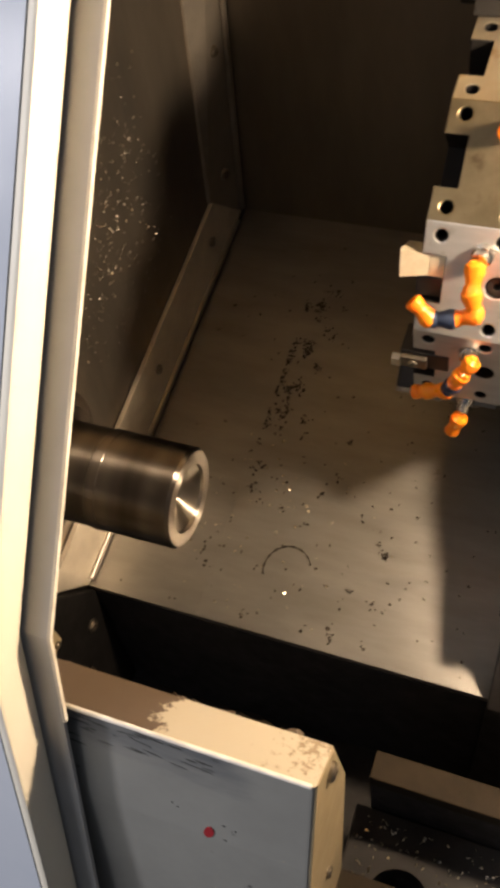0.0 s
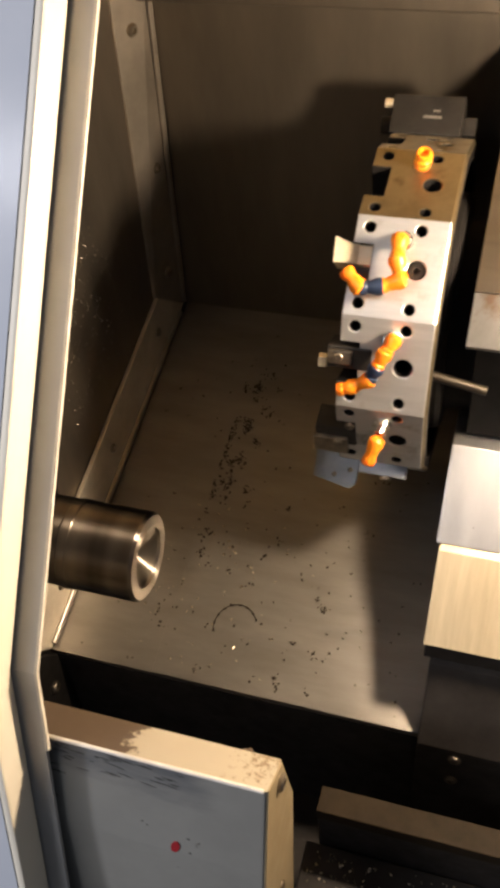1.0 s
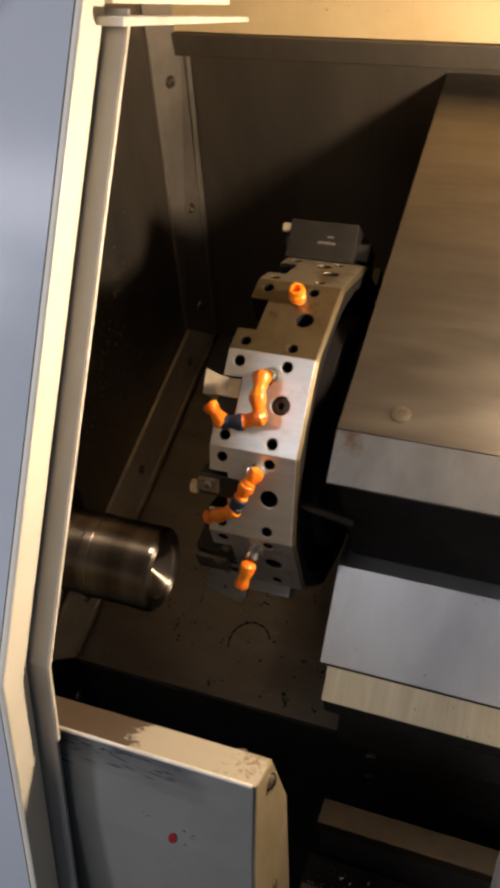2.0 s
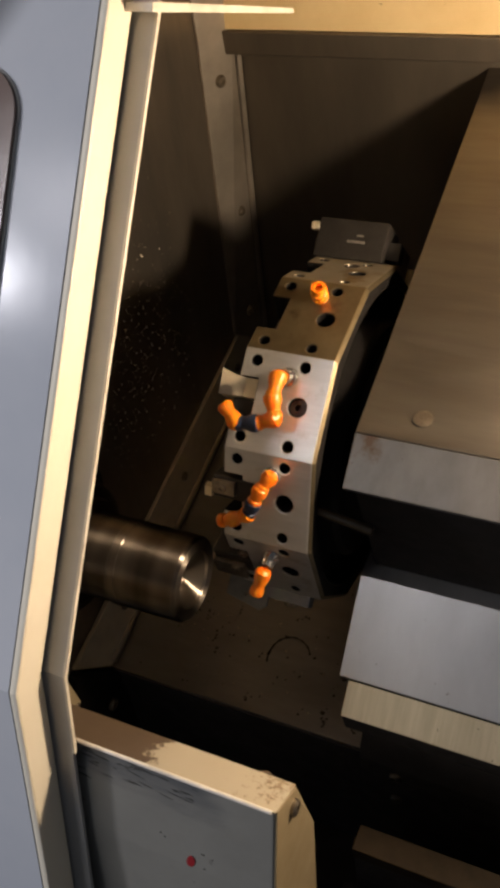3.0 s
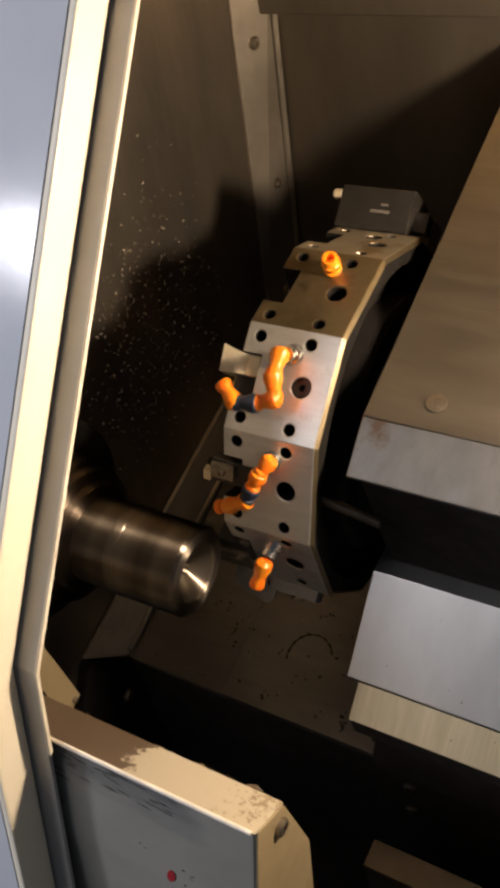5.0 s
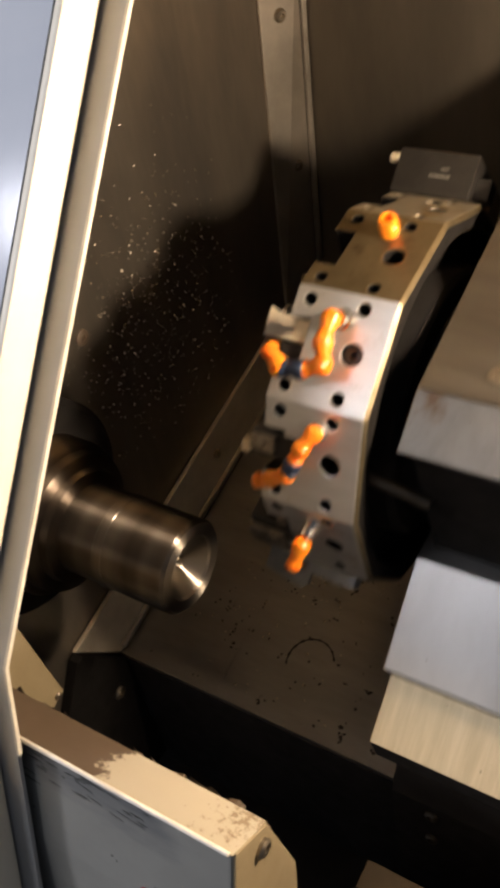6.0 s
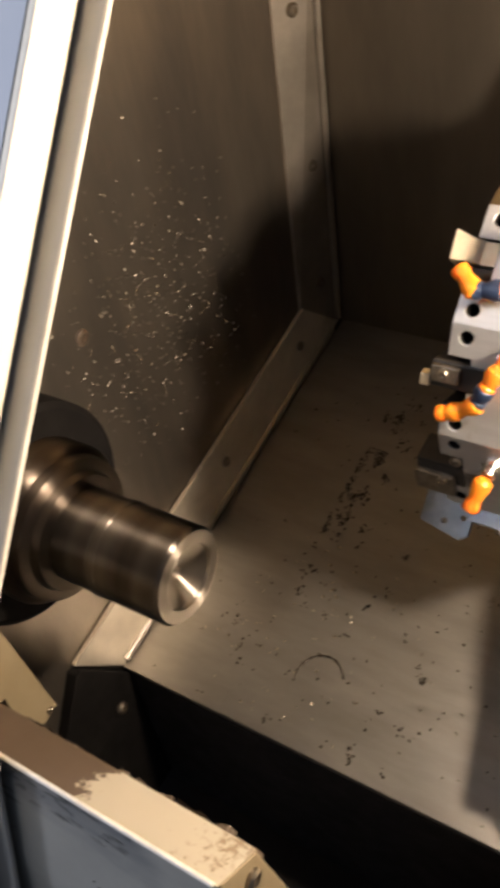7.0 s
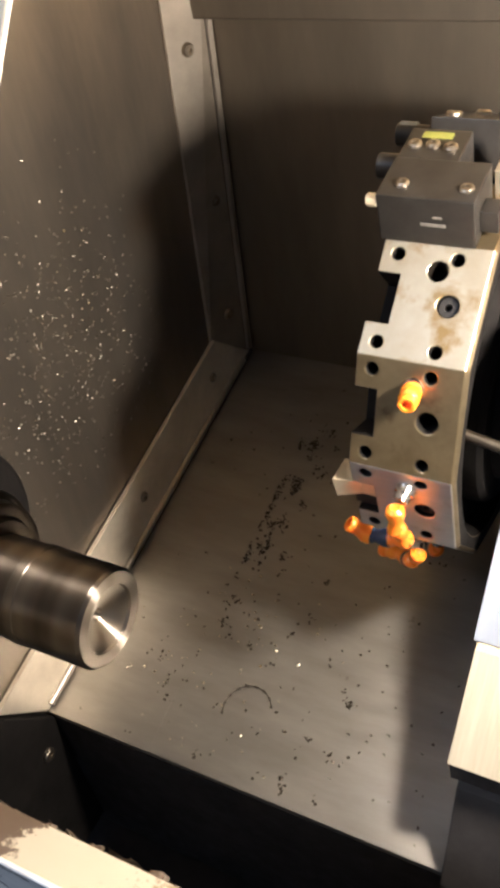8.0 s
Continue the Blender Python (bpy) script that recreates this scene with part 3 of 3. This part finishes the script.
def station(k):
    """Tangent frame of face k: columns are left along the axis (-x), up along the face, outwards; origin on the face at its right edge."""
    ang = PH - k * STEP
    n = Vector((0, -math.cos(ang), math.sin(ang)))
    v = Vector((0, math.sin(ang), math.cos(ang)))
    u = Vector((-1, 0, 0))
    return Matrix(((u.x, v.x, n.x, n.x * R12), (u.y, v.y, n.y, n.y * R12), (u.z, v.z, n.z, n.z * R12), (0, 0, 0, 1)))


def on_face(k, bm):
    bmesh.ops.transform(bm, matrix=station(k), verts=bm.verts)
    return bm


def turret():
    t = thing("tool_turret", (0.2423, 0.2933, 0.0346), "twelve-sided oiled steel tool turret with coolant nozzles", "turret")
    rv = R12 / math.cos(STEP / 2)
    poly = [(-rv * math.cos(PH - (k + 0.5) * STEP), rv * math.sin(PH - (k + 0.5) * STEP)) for k in range(12)]
    disc = bmesh.new()
    rings = [[disc.verts.new((x, y * k, z * k)) for y, z in poly] for x, k in ((-0.071, 1.0), (0.0, 1.0), (0.0025, 1 - 0.003 / R12))]
    disc.faces.new(rings[0])
    disc.faces.new(rings[2][::-1])
    for a, b in zip(rings, rings[1:]):
        for i in range(12):
            disc.faces.new((a[i], b[i], b[(i + 1) % 12], a[(i + 1) % 12]))
    bmesh.ops.recalc_face_normals(disc, faces=disc.faces)
    disc = cut(disc, lathe([(-0.012, 0), (-0.012, 0.128), (0.02, 0.1375), (0.02, 0)], (0, 0, 0), (1, 0, 0), 72))
    tools = None
    for k in range(12):
        tools = merge(tools, on_face(k, box((0.0555, -0.0165, -0.028), (0.09, 0.0165, 0.01), 0)))
    disc = cut(disc, tools)
    holes = None
    for k in range(12):
        for u, v, r, d in ((0.021, 0.0302, 0.0042, 0.038), (0.021, -0.0302, 0.0042, 0.038), (0.060, 0.0300, 0.0042, 0.038), (0.060, -0.0290, 0.0042, 0.038),
                           (0.0203, 0, 0.0072, 0.038), (0.0318, 0.0216, 0.0066, 0.02)):
            holes = merge(holes, on_face(k, lathe([(-d, 0), (-d, r), (-0.0009, r), (0.001, r + 0.0012), (0.001, 0)], (u, v, 0), (0, 0, 1), 20)))
    disc = cut(disc, holes)
    bevel(disc, 0.0006, 1, 20)
    td = part("tool_disc", disc, M_TURRET, t)
    for m in (M_STAINED, M_VARNISH, M_BORE, M_RIM, M_PIT):
        td.data.materials.append(m)
    outs = [(k % 12, station(k).to_3x3() @ Vector((0, 0, 1))) for k in range(-4, 8)]
    worn = {0: 2, 10: 2, 11: 1, 9: 2}
    # inner faces darkened: shade of the dish, slots and holes is in the colour
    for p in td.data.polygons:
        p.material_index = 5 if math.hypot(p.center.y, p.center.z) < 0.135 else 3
        if 0.25 < p.normal.x < 0.98 and p.center.x > -0.001:
            p.material_index = 4
        for k, n in outs:
            if p.normal.dot(n) > 0.80 and p.center.dot(n) > R12 - 0.0011:
                p.material_index = worn.get(k, 0)
    # hub behind the disc, black for the shade the cover throws
    part("back_hub", lathe([(-0.0125, 0.0), (-0.0125, 0.106), (0.004, 0.105), (0.008, 0.101), (0.009, 0.085), (0.20, 0.085), (0.20, 0)], (0.0, 0, 0), (1, 0, 0), 64), M_PIT, t, "hub with its shade in black", True)
    return t


TURRET = turret()


def fpart(name, k, bm, material, parent, label="", smooth=False):
    return part(name, on_face(k, bm), material, parent, label, smooth)


def hose(k, pts, navy=(), r=0.0068):
    """A jointed coolant hose: a plated fitting and a chain of cup-and-ball segments."""
    m = station(k)
    fit = part("fitting", lathe([(-0.002, 0.0072), (0.004, 0.0072), (0.0045, 0.0058), (0.010, 0.0055), (0.010, 0)], m @ Vector(pts[0]), m.to_3x3() @ (Vector(pts[1]) - Vector(pts[0])), 12), M_CHROME, TURRET, "plated fitting", True)
    for i in range(1, len(pts) - 1):
        p, q = m @ Vector(pts[i]), m @ Vector(pts[i + 1])
        ln = (q - p).length
        last = i == len(pts) - 2
        prof = [(-0.002, 0.0), (-0.0045, r * 0.55), (-0.002, r * 0.96), (0.002, r * 1.02), (ln * 0.42, r * 0.80), (ln * 0.62, r * 0.72), (ln - 0.004, r * 0.86), (ln - 0.0005, r * 0.90)]
        prof += [(ln + 0.001, r * 0.78), (ln + 0.001, r * 0.5), (ln * 0.6, r * 0.45), (ln * 0.6, 0)] if last else [(ln + 0.0025, r * 0.6), (ln + 0.003, 0)]
        part("hose_segment", lathe(prof, p, q - p, 20), M_NAVY if i in navy else M_ORANGE, fit, "navy segment" if i in navy else "orange segment", True)
    return fit


def bolts(k, spots, parent, r=0.0045, h=0.0):
    m = station(k)
    for u, v, *rest in spots:
        socket_screw("bolt", m @ Vector((u, v, rest[0] if rest else h)), m.to_3x3() @ Vector((0, 0, 1)), r, parent)


def tools():
    # face C: ground turning tool over a black wedge
    hd = fpart("turning_tool", 1, box((0.030, 0.0005, -0.022), (0.066, 0.0160, -0.002), 0.0008), M_GOLD, TURRET, "bright ground tool shank")
    b = bmesh.new()
    vs = [b.verts.new(c) for c in ((0.066, 0.0010, -0.021), (0.066, 0.0160, -0.021), (0.066, 0.0160, -0.002), (0.066, 0.0010, -0.002),
                                   (0.083, -0.0010, -0.016), (0.083, 0.0180, -0.016), (0.0845, 0.0195, 0.004), (0.0835, -0.0005, 0.004), (0.0735, 0.0165, 0.0005))]
    for f in ((0, 1, 2, 3), (7, 6, 5, 4), (0, 4, 5, 1), (1, 5, 6, 8, 2), (2, 8, 3), (3, 8, 7), (8, 6, 7), (3, 7, 4, 0)):
        b.faces.new([vs[i] for i in f])
    bmesh.ops.recalc_face_normals(b, faces=b.faces)
    fpart("tool_tip", 1, b, M_GOLD, hd)
    fpart("wedge", 1, box((0.050, -0.0145, -0.020), (0.0735, -0.0005, -0.004), 0.0012), M_OXIDE, hd, "black clamping wedge")
    hose(1, [(0.0318, 0.0216, 0.0), (0.034, 0.018, 0.017), (0.0334, 0.0017, 0.020), (0.0290, -0.0126, 0.018), (0.0430, -0.0186, 0.017), (0.0579, -0.0210, 0.017), (0.0700, -0.0100, 0.0185)], (4,))
    m = station(1)
    part("grub_screw", lathe([(-0.016, 0.007), (-0.0035, 0.0070), (-0.0030, 0.0064), (-0.0030, 0.0026), (-0.010, 0.0026), (-0.010, 0)], m @ Vector((0.0203, 0, 0)), m.to_3x3() @ Vector((0, 0, 1)), 20), M_OXIDE, TURRET, "", True)
    m = station(-1)
    part("grub_screw", lathe([(-0.016, 0.007), (-0.0035, 0.0070), (-0.0030, 0.0064), (-0.0030, 0.0026), (-0.010, 0.0026), (-0.010, 0)], m @ Vector((0.0203, 0, 0)), m.to_3x3() @ Vector((0, 0, 1)), 20), M_OXIDE, TURRET, "", True)
    # face D: small clamp holder
    hd = fpart("clamp_tool", 2, box((0.045, -0.006, -0.024), (0.080, 0.0125, 0.001), 0.0015), M_OXIDE, TURRET, "dark clamp-type tool holder")
    fpart("clamp", 2, box((0.060, -0.001, 0.001), (0.079, 0.0105, 0.0055), 0.0012), M_BOLT, hd, "worn clamp")
    fpart("insert", 2, prism([(-0.006, -0.004), (0.004, -0.002), (0.002, 0.003), (-0.006, 0.003)], 0.080, 0.0865, 0.0004), M_GOLD, hd, "gold insert")
    bolts(2, [(0.070, 0.005)], hd, 0.0036, 0.0055)
    hose(2, [(0.0318, 0.0216, 0.0), (0.0280, 0.0265, 0.011), (0.0335, 0.0165, 0.016), (0.0385, 0.0045, 0.017), (0.0430, -0.0060, 0.016), (0.0560, -0.0145, 0.014), (0.0665, -0.0180, 0.015)], (3,), 0.0064)
    # face E: black holder, fitting pointing out and down
    hd = fpart("square_tool", 3, box((0.040, -0.0160, -0.024), (0.090, 0.0040, 0.000), 0.0015), M_OXIDE, TURRET, "black square tool holder")
    fpart("clamp", 3, box((0.062, -0.0270, -0.006), (0.0915, -0.0060, 0.004), 0.0012), M_BOLT, hd, "oily clamp plate")
    bolts(3, [(0.060, 0.012), (0.070, -0.010, 0.004)], hd, 0.0042, 0.0)
    hose(3, [(0.0325, 0.0216, 0.0), (0.0345, 0.0185, 0.016), (0.0395, 0.0030, 0.027)], (), 0.0066)
    # face F: parting blade and its clamp bar
    b = prism([(-0.030, -0.012), (-0.030, 0.020), (0.004, 0.027), (0.010, 0.022), (0.010, -0.012)], 0.0, 0.004, 0.0004)
    bmesh.ops.transform(b, matrix=Matrix(((0, -1, 0, 0.067), (1, 0, 0, 0.0), (0, 0, 1, 0), (0, 0, 0, 1))), verts=b.verts)
    hole = lathe([(-0.01, 0), (-0.01, 0.0024), (0.02, 0.0024), (0.02, 0)], (0.078, 0.0, 0.016), (0, 1, 0), 12)
    hole = lathe([(-0.01, 0), (-0.01, 0.0024), (0.02, 0.0024), (0.02, 0)], (0.064, 0.0, 0.010), (0, 1, 0), 12, hole)
    hd = fpart("parting_blade", 4, cut(b, hole), M_BLADE, TURRET, "grey parting blade with two holes")
    fpart("clamp_bar", 4, box((0.012, 0.0140, -0.002), (0.054, 0.0270, 0.011), 0.0012), M_BLADE, hd, "dull clamp bar")
    bolts(4, [(0.030, 0.020)], hd, 0.0055, 0.011)
    # face B: open nozzle stub
    hose(0, [(0.0318, 0.0216, -0.004), (0.0316, 0.0205, 0.003), (0.0306, 0.0185, 0.009), (0.0298, 0.0165, 0.0165)], (), 0.0068)
    # face Z: black tool block with engraved marks
    hd = fpart("tool_block", -2, box((0.0115, -0.0400, 0.0005), (0.0740, 0.0000, 0.0355), 0.0012), M_OXIDE, TURRET, "black oxide boring tool block")
    fpart("rear_block", -2, box((0.0330, 0.0004, 0.0005), (0.0735, 0.0330, 0.0345), 0.0012), M_OXIDE, hd)
    fpart("yellow_mark", -2, box((0.0440, 0.0225, 0.0343), (0.0640, 0.0290, 0.0350), 0.0002), M_YELLOW, hd, "yellow painted mark")
    fpart("side_plate", -2, box((0.0060, 0.0010, 0.0005), (0.0110, 0.0300, 0.0290), 0.0010), M_STAINED, hd, "bright side plate")
    bolts(-2, [(0.0605, -0.0275), (0.0196, -0.0275), (0.0660, 0.0140, 0.0345), (0.0540, 0.0150, 0.0345), (0.0420, 0.0130, 0.0345)], hd, 0.0046, 0.0350)
    fpart("engraved_mark", -2, box((0.0300, -0.0404, 0.0150), (0.0460, -0.0399, 0.0172), 0), M_BAR, hd)
    fpart("engraved_mark", -2, box((0.0320, -0.0404, 0.0210), (0.0380, -0.0399, 0.0226), 0), M_BAR, hd)
    m = station(-2)
    part("brass_plug", rod(m @ Vector((0.074, -0.036, 0.028)), m @ Vector((0.0815, -0.036, 0.028)), 0.0042, 8), M_GOLD, hd, "brass plug", True)
    part("boring_head", rod(m @ Vector((0.074, 0.004, 0.024)), m @ Vector((0.088, 0.004, 0.024)), 0.0085), M_OXIDE, hd, "dark boring bar head", True)
    part("side_lug", on_face(-2, box((0.000, -0.030, 0.006), (0.0115, -0.016, 0.022), 0.001)), M_OXIDE, hd)
    # face Y: second block carrying a bar
    hd = fpart("tool_block", -3, box((0.0040, -0.0340, 0.0005), (0.0700, 0.0300, 0.0330), 0.0012), M_OXIDE, TURRET, "black oxide boring tool block")
    bolts(-3, [(0.058, -0.020), (0.020, -0.022), (0.045, 0.010)], hd, 0.0058, 0.0330)
    m = station(-3)
    part("boring_bar", rod(m @ Vector((0.070, -0.012, 0.018)), m @ Vector((0.1000, -0.012, 0.018)), 0.0080), M_OXIDE, hd, "dark boring bar", True)
    part("bar_tip", rod(m @ Vector((0.085, -0.012, 0.0235)), m @ Vector((0.0985, -0.012, 0.0235)), 0.0040), M_BLADE, hd, "blue-grey tip", True)


tools()


# ---- chips and dirt ----
def flakes(name, spots, material, label, category, size=(0.001, 0.003)):
    """Thin curled flakes at the given places: (place, normal)."""
    rnd = random.Random(len(name) + len(spots))
    verts, faces = [], []
    for p, n in spots:
        n = Vector(n).normalized()
        t = n.orthogonal().normalized()
        t.rotate(Matrix.Rotation(rnd.uniform(0, 6.28), 3, n))
        s = n.cross(t)
        ln, wd, up = rnd.uniform(*size), rnd.uniform(0.0004, 0.0013), rnd.uniform(0.0003, 0.0012)
        base = len(verts)
        bend = rnd.uniform(-0.6, 0.6)
        for i in range(4):
            f = i / 3 - 0.5
            c = Vector(p) + t * f * ln + s * bend * ln * (f * f) + n * (0.0004 + up * (0.25 - f * f) * 4 * rnd.uniform(0.6, 1.2))
            w = wd * (1.0 - 1.2 * f * f)
            verts += [c - s * w + n * 0.0003, c + s * w, c - n * 0.0004]
        for i in range(3):
            a = base + 3 * i
            faces += [(a, a + 1, a + 4, a + 3), (a + 1, a + 2, a + 5, a + 4), (a + 2, a, a + 3, a + 5)]
    me = bpy.data.meshes.new(name)
    me.from_pydata([tuple(v) for v in verts], [], faces)
    me.materials.append(material)
    return tagged(new(name, me), label, category, kind="stuff")


def chips():
    rnd = random.Random(7)
    fn = Vector((0, -0.194, 0.981))

    def fl(x, y):
        return (Vector((x, y, -0.1614 + (y - 0.4923) * 0.1979 + (0.0018 if x > 0.118 else 0.0))), fn)
    dark, bright = [], []
    for _ in range(17):
        y, k = rnd.uniform(0.20, 0.41), rnd.randint(2, 14)
        for _ in range(k):
            dark.append(fl(0.1195 + abs(rnd.gauss(0, 0.0028)), y + rnd.gauss(0, 0.004)))
    for _ in range(34):
        c = (0.125 + abs(rnd.gauss(0, 0.040)), rnd.uniform(0.16, 0.40))
        for _ in range(rnd.randint(2, 16)):
            dark.append(fl(c[0] + rnd.gauss(0, 0.0024), c[1] + rnd.gauss(0, 0.0036)))
    for _ in range(26):
        c = (rnd.uniform(0.06, 0.30), rnd.uniform(0.035, 0.19))
        for _ in range(rnd.randint(1, 7)):
            dark.append(fl(c[0] + rnd.gauss(0, 0.002), c[1] + rnd.gauss(0, 0.003)))
    for _ in range(150):
        dark.append(fl(rnd.uniform(0.03, 0.37), rnd.uniform(0.035, 0.42)))
    for cx, cy in ((0.274, 0.1232), (0.2509, 0.0847)):
        for _ in range(9):
            dark.append(fl(cx + rnd.gauss(0, 0.0015), cy + rnd.gauss(0, 0.0015)))
    for _ in range(70):
        bright.append(fl(0.15 + rnd.gauss(0, 0.05), rnd.uniform(0.04, 0.22)))
    flakes("floor_chips", dark, M_CHIP, "dark oily metal chips strewn over the tray floor", "chips", (0.0010, 0.0034))
    flakes("bright_floor_chips", bright, M_SHINY, "bright metal chips on the tray floor", "chips", (0.0010, 0.0030))
    wall = []
    while len(wall) < 620:
        y, z = rnd.gauss(0.20, 0.065), rnd.gauss(0.03, 0.07)
        if math.hypot(y, z) > 0.10 and -0.09 < z < 0.25 and 0.03 < y < 0.34:
            wall.append((Vector((0.0, y, z)), (1, 0, 0)))
    flakes("wall_chips", wall, M_SPECK, "bright wet specks of metal stuck to the side wall", "chips", (0.0006, 0.0030))
    low = []
    for _ in range(420):
        low.append((Vector((rnd.uniform(0.305, 0.52), rnd.uniform(-0.20, -0.075), -0.3296)), (rnd.gauss(0, 0.4), rnd.gauss(0, 0.4), 1)))
    low = [q for q in low if math.hypot(q[0].x - 0.353, q[0].y + 0.136) > 0.029]
    flakes("trough_chips", low, M_SHINY, "shiny swarf heaped on the casting ledge", "chips", (0.0010, 0.0036))
    # lumps of dried muck along the rear edge of the apron
    muck = bmesh.new()
    for _ in range(64):
        x = rnd.uniform(0.11, 0.290)
        lump = bmesh.new()
        bmesh.ops.create_icosphere(lump, subdivisions=2, radius=1.0)
        r = rnd.uniform(0.002, 0.0085)
        for v in lump.verts:
            k = 1 + 0.45 * noise.noise(v.co * 1.7 + Vector((x * 90, 0, 0)))
            v.co = Vector((v.co.x * r * 1.5 * k, v.co.y * r * 0.45 * k, v.co.z * r * k)) + Vector((x, -0.1345 + rnd.uniform(-0.0005, 0.001), rnd.uniform(-0.030, 0.003)))
        muck = merge(muck, lump)
    for _ in range(30):
        x = rnd.uniform(0.215, 0.305)
        lump = bmesh.new()
        bmesh.ops.create_icosphere(lump, subdivisions=3, radius=1.0)
        r = rnd.uniform(0.002, 0.005)
        drop = rnd.uniform(-0.030, 0.012)
        side = -0.1375 - drop * 0.16 + 0.25 * r
        for v in lump.verts:
            k = 1 + 0.9 * noise.noise(v.co * 1.3 + Vector((x * 140, 3, 0)))
            v.co = Vector((v.co.x * r * 1.2 * k, v.co.y * r * 0.9 * k, v.co.z * r * 0.7 * k)) + Vector((x, side, drop))
        muck = merge(muck, lump)
    tagged(part("apron_muck", muck, M_BROWN, None, "", True), "lumps of brown dried muck on the apron's rear edge", "dirt", kind="stuff")
    # dark scrapes rubbed into the apron's paint below its top edge
    scrape = bmesh.new()
    down, out = Vector((0, -0.025, -0.0777)), Vector((0, -0.952, 0.306))
    for i in range(54):
        x, k = rnd.uniform(0.125, 0.262), abs(rnd.gauss(0, 0.13)) + 0.06
        if i > 44:
            x, k = rnd.uniform(0.14, 0.30), rnd.uniform(0.3, 1.1)
        c = Vector((x, -0.167, 0.0417)) + down * k + out * 0.0002
        ln, wd = (rnd.uniform(0.003, 0.014), rnd.uniform(0.0002, 0.0006)) if i <= 44 else (rnd.uniform(0.001, 0.003), 0.0006)
        u = (Vector((1, 0, 0)) + down * rnd.uniform(0.6, 3.0)).normalized()
        w = out.cross(u)
        ring = [c - u * ln * 0.5, c - u * ln * 0.1 - w * wd, c + u * ln * 0.5, c + u * ln * 0.15 + w * wd]
        low = [scrape.verts.new(p - out * 0.0004) for p in ring]
        top = [scrape.verts.new(p) for p in ring]
        scrape.faces.new(top)
        for a in range(4):
            scrape.faces.new((low[a], low[(a + 1) % 4], top[(a + 1) % 4], top[a]))
    tagged(part("scuffing", scrape, M_OXIDE, AP), "dark scuffing rubbed into the blue-grey paint", kind="stuff")
    # one long curled chip
    b = None
    pts = []
    for i in range(25):
        a = radians(200 - i * 7.2)
        x, y = 0.189 + 0.0225 * math.cos(a), 0.088 + 0.024 * math.sin(a)
        p = fl(x, y)[0] + fn * 0.0012
        pts.append(p)
    for i, (p, q) in enumerate(zip(pts, pts[1:])):
        b = lathe([(0, 0), (0, 0.0005 + 0.0007 * ((i * 7) % 3 == 0)), ((q - p).length, 0.0005 + 0.0007 * (((i + 1) * 7) % 3 == 0)), ((q - p).length, 0)], p, q - p, 7, b)
    tagged(part("curled_chip", b, M_CHIP), "long dark curled metal chip on the tray floor", "chip")


chips()


def motions():
    d = (math.cos(3.3186), math.sin(3.3186))
    # seconds, travel along the spindle, travel of the slide, turn of the turret
    rows = [(0.0, 0.1143, 0.0, 30), (0.2, 0.1143, 0.0, 30), (0.3, 0.1143, 0.0, 0), (0.9, 0.1143, 0.0, 0), (1.0, 0.113, 0.0, 0), (1.1, 0.085, 0.0, 0), (1.2, 0.050, 0.0, 0),
            (1.3, 0.034, 0.0, 0), (1.5, 0.0318, 0.0, 0), (1.6, 0.0310, 0.027, 0), (1.7, 0.0308, 0.0642, 0), (1.8, 0.0305, 0.100, 0), (1.9, 0.0305, 0.1155, 0), (2.2, 0.0300, 0.1155, 0),
            (2.8, 0.0182, 0.1155, 0), (3.0, 0.014, 0.1149, 0), (3.5, 0.0032, 0.1128, 0), (3.6, 0.004, 0.1130, 0), (3.7, 0.018, 0.1140, 0), (3.8, 0.030, 0.1150, 0), (4.0, 0.0291, 0.1151, 0),
            (4.2, 0.0240, 0.1145, 0), (5.3, 0.0035, 0.1134, 0), (5.5, 0.0012, 0.1134, 0), (5.6, 0.0025, 0.1134, 0), (5.7, 0.020, 0.1134, 0), (5.8, 0.027, 0.1134, 0), (5.9, 0.028, 0.1120, 0),
            (6.0, 0.028, 0.0903, 0), (6.1, 0.029, 0.055, 0), (6.2, 0.031, 0.020, 0), (6.3, 0.045, 0.0, 0), (6.4, 0.062, 0.0, 0), (6.5, 0.086, 0.0, 0), (6.6, 0.1100, 0.0, 0), (6.7, 0.1143, 0.0, 0), (7.3, 0.1143, 0.0, 0),
            (7.4, 0.1143, 0.0, 25), (7.5, 0.1143, 0.0, 49), (7.6, 0.1143, 0.0, 60), (8.0, 0.1143, 0.0, 60)]
    walk(TURRET, [(t, pose(0.2423 + a, 0.2933 + s * d[0], 0.0346 + s * d[1], r)) for t, a, s, r in rows])
    walk(COVER, [(t, pose(0.2666 + a, 0.2014 + s * d[0], 0.133 + s * d[1])) for t, a, s, r in rows])
    # the way cover is dragged along, and stays behind as the slide goes back
    lag = {5.9: 0.055, 6.0: 0.055, 6.1: 0.040, 6.2: 0.015}
    drag = [(t, a, lag.get(t, 0.485 * s)) for t, a, s, r in rows]
    walk(WAYCOVER, [(t, pose(0.2675 + a, 0.0573 + w * d[0], -0.143 + w * d[1])) for t, a, w in drag])
    walk(SADDLE, [(t, pose(0.2745 + a, 0.018, -0.17)) for t, a, s, r in rows])


motions()
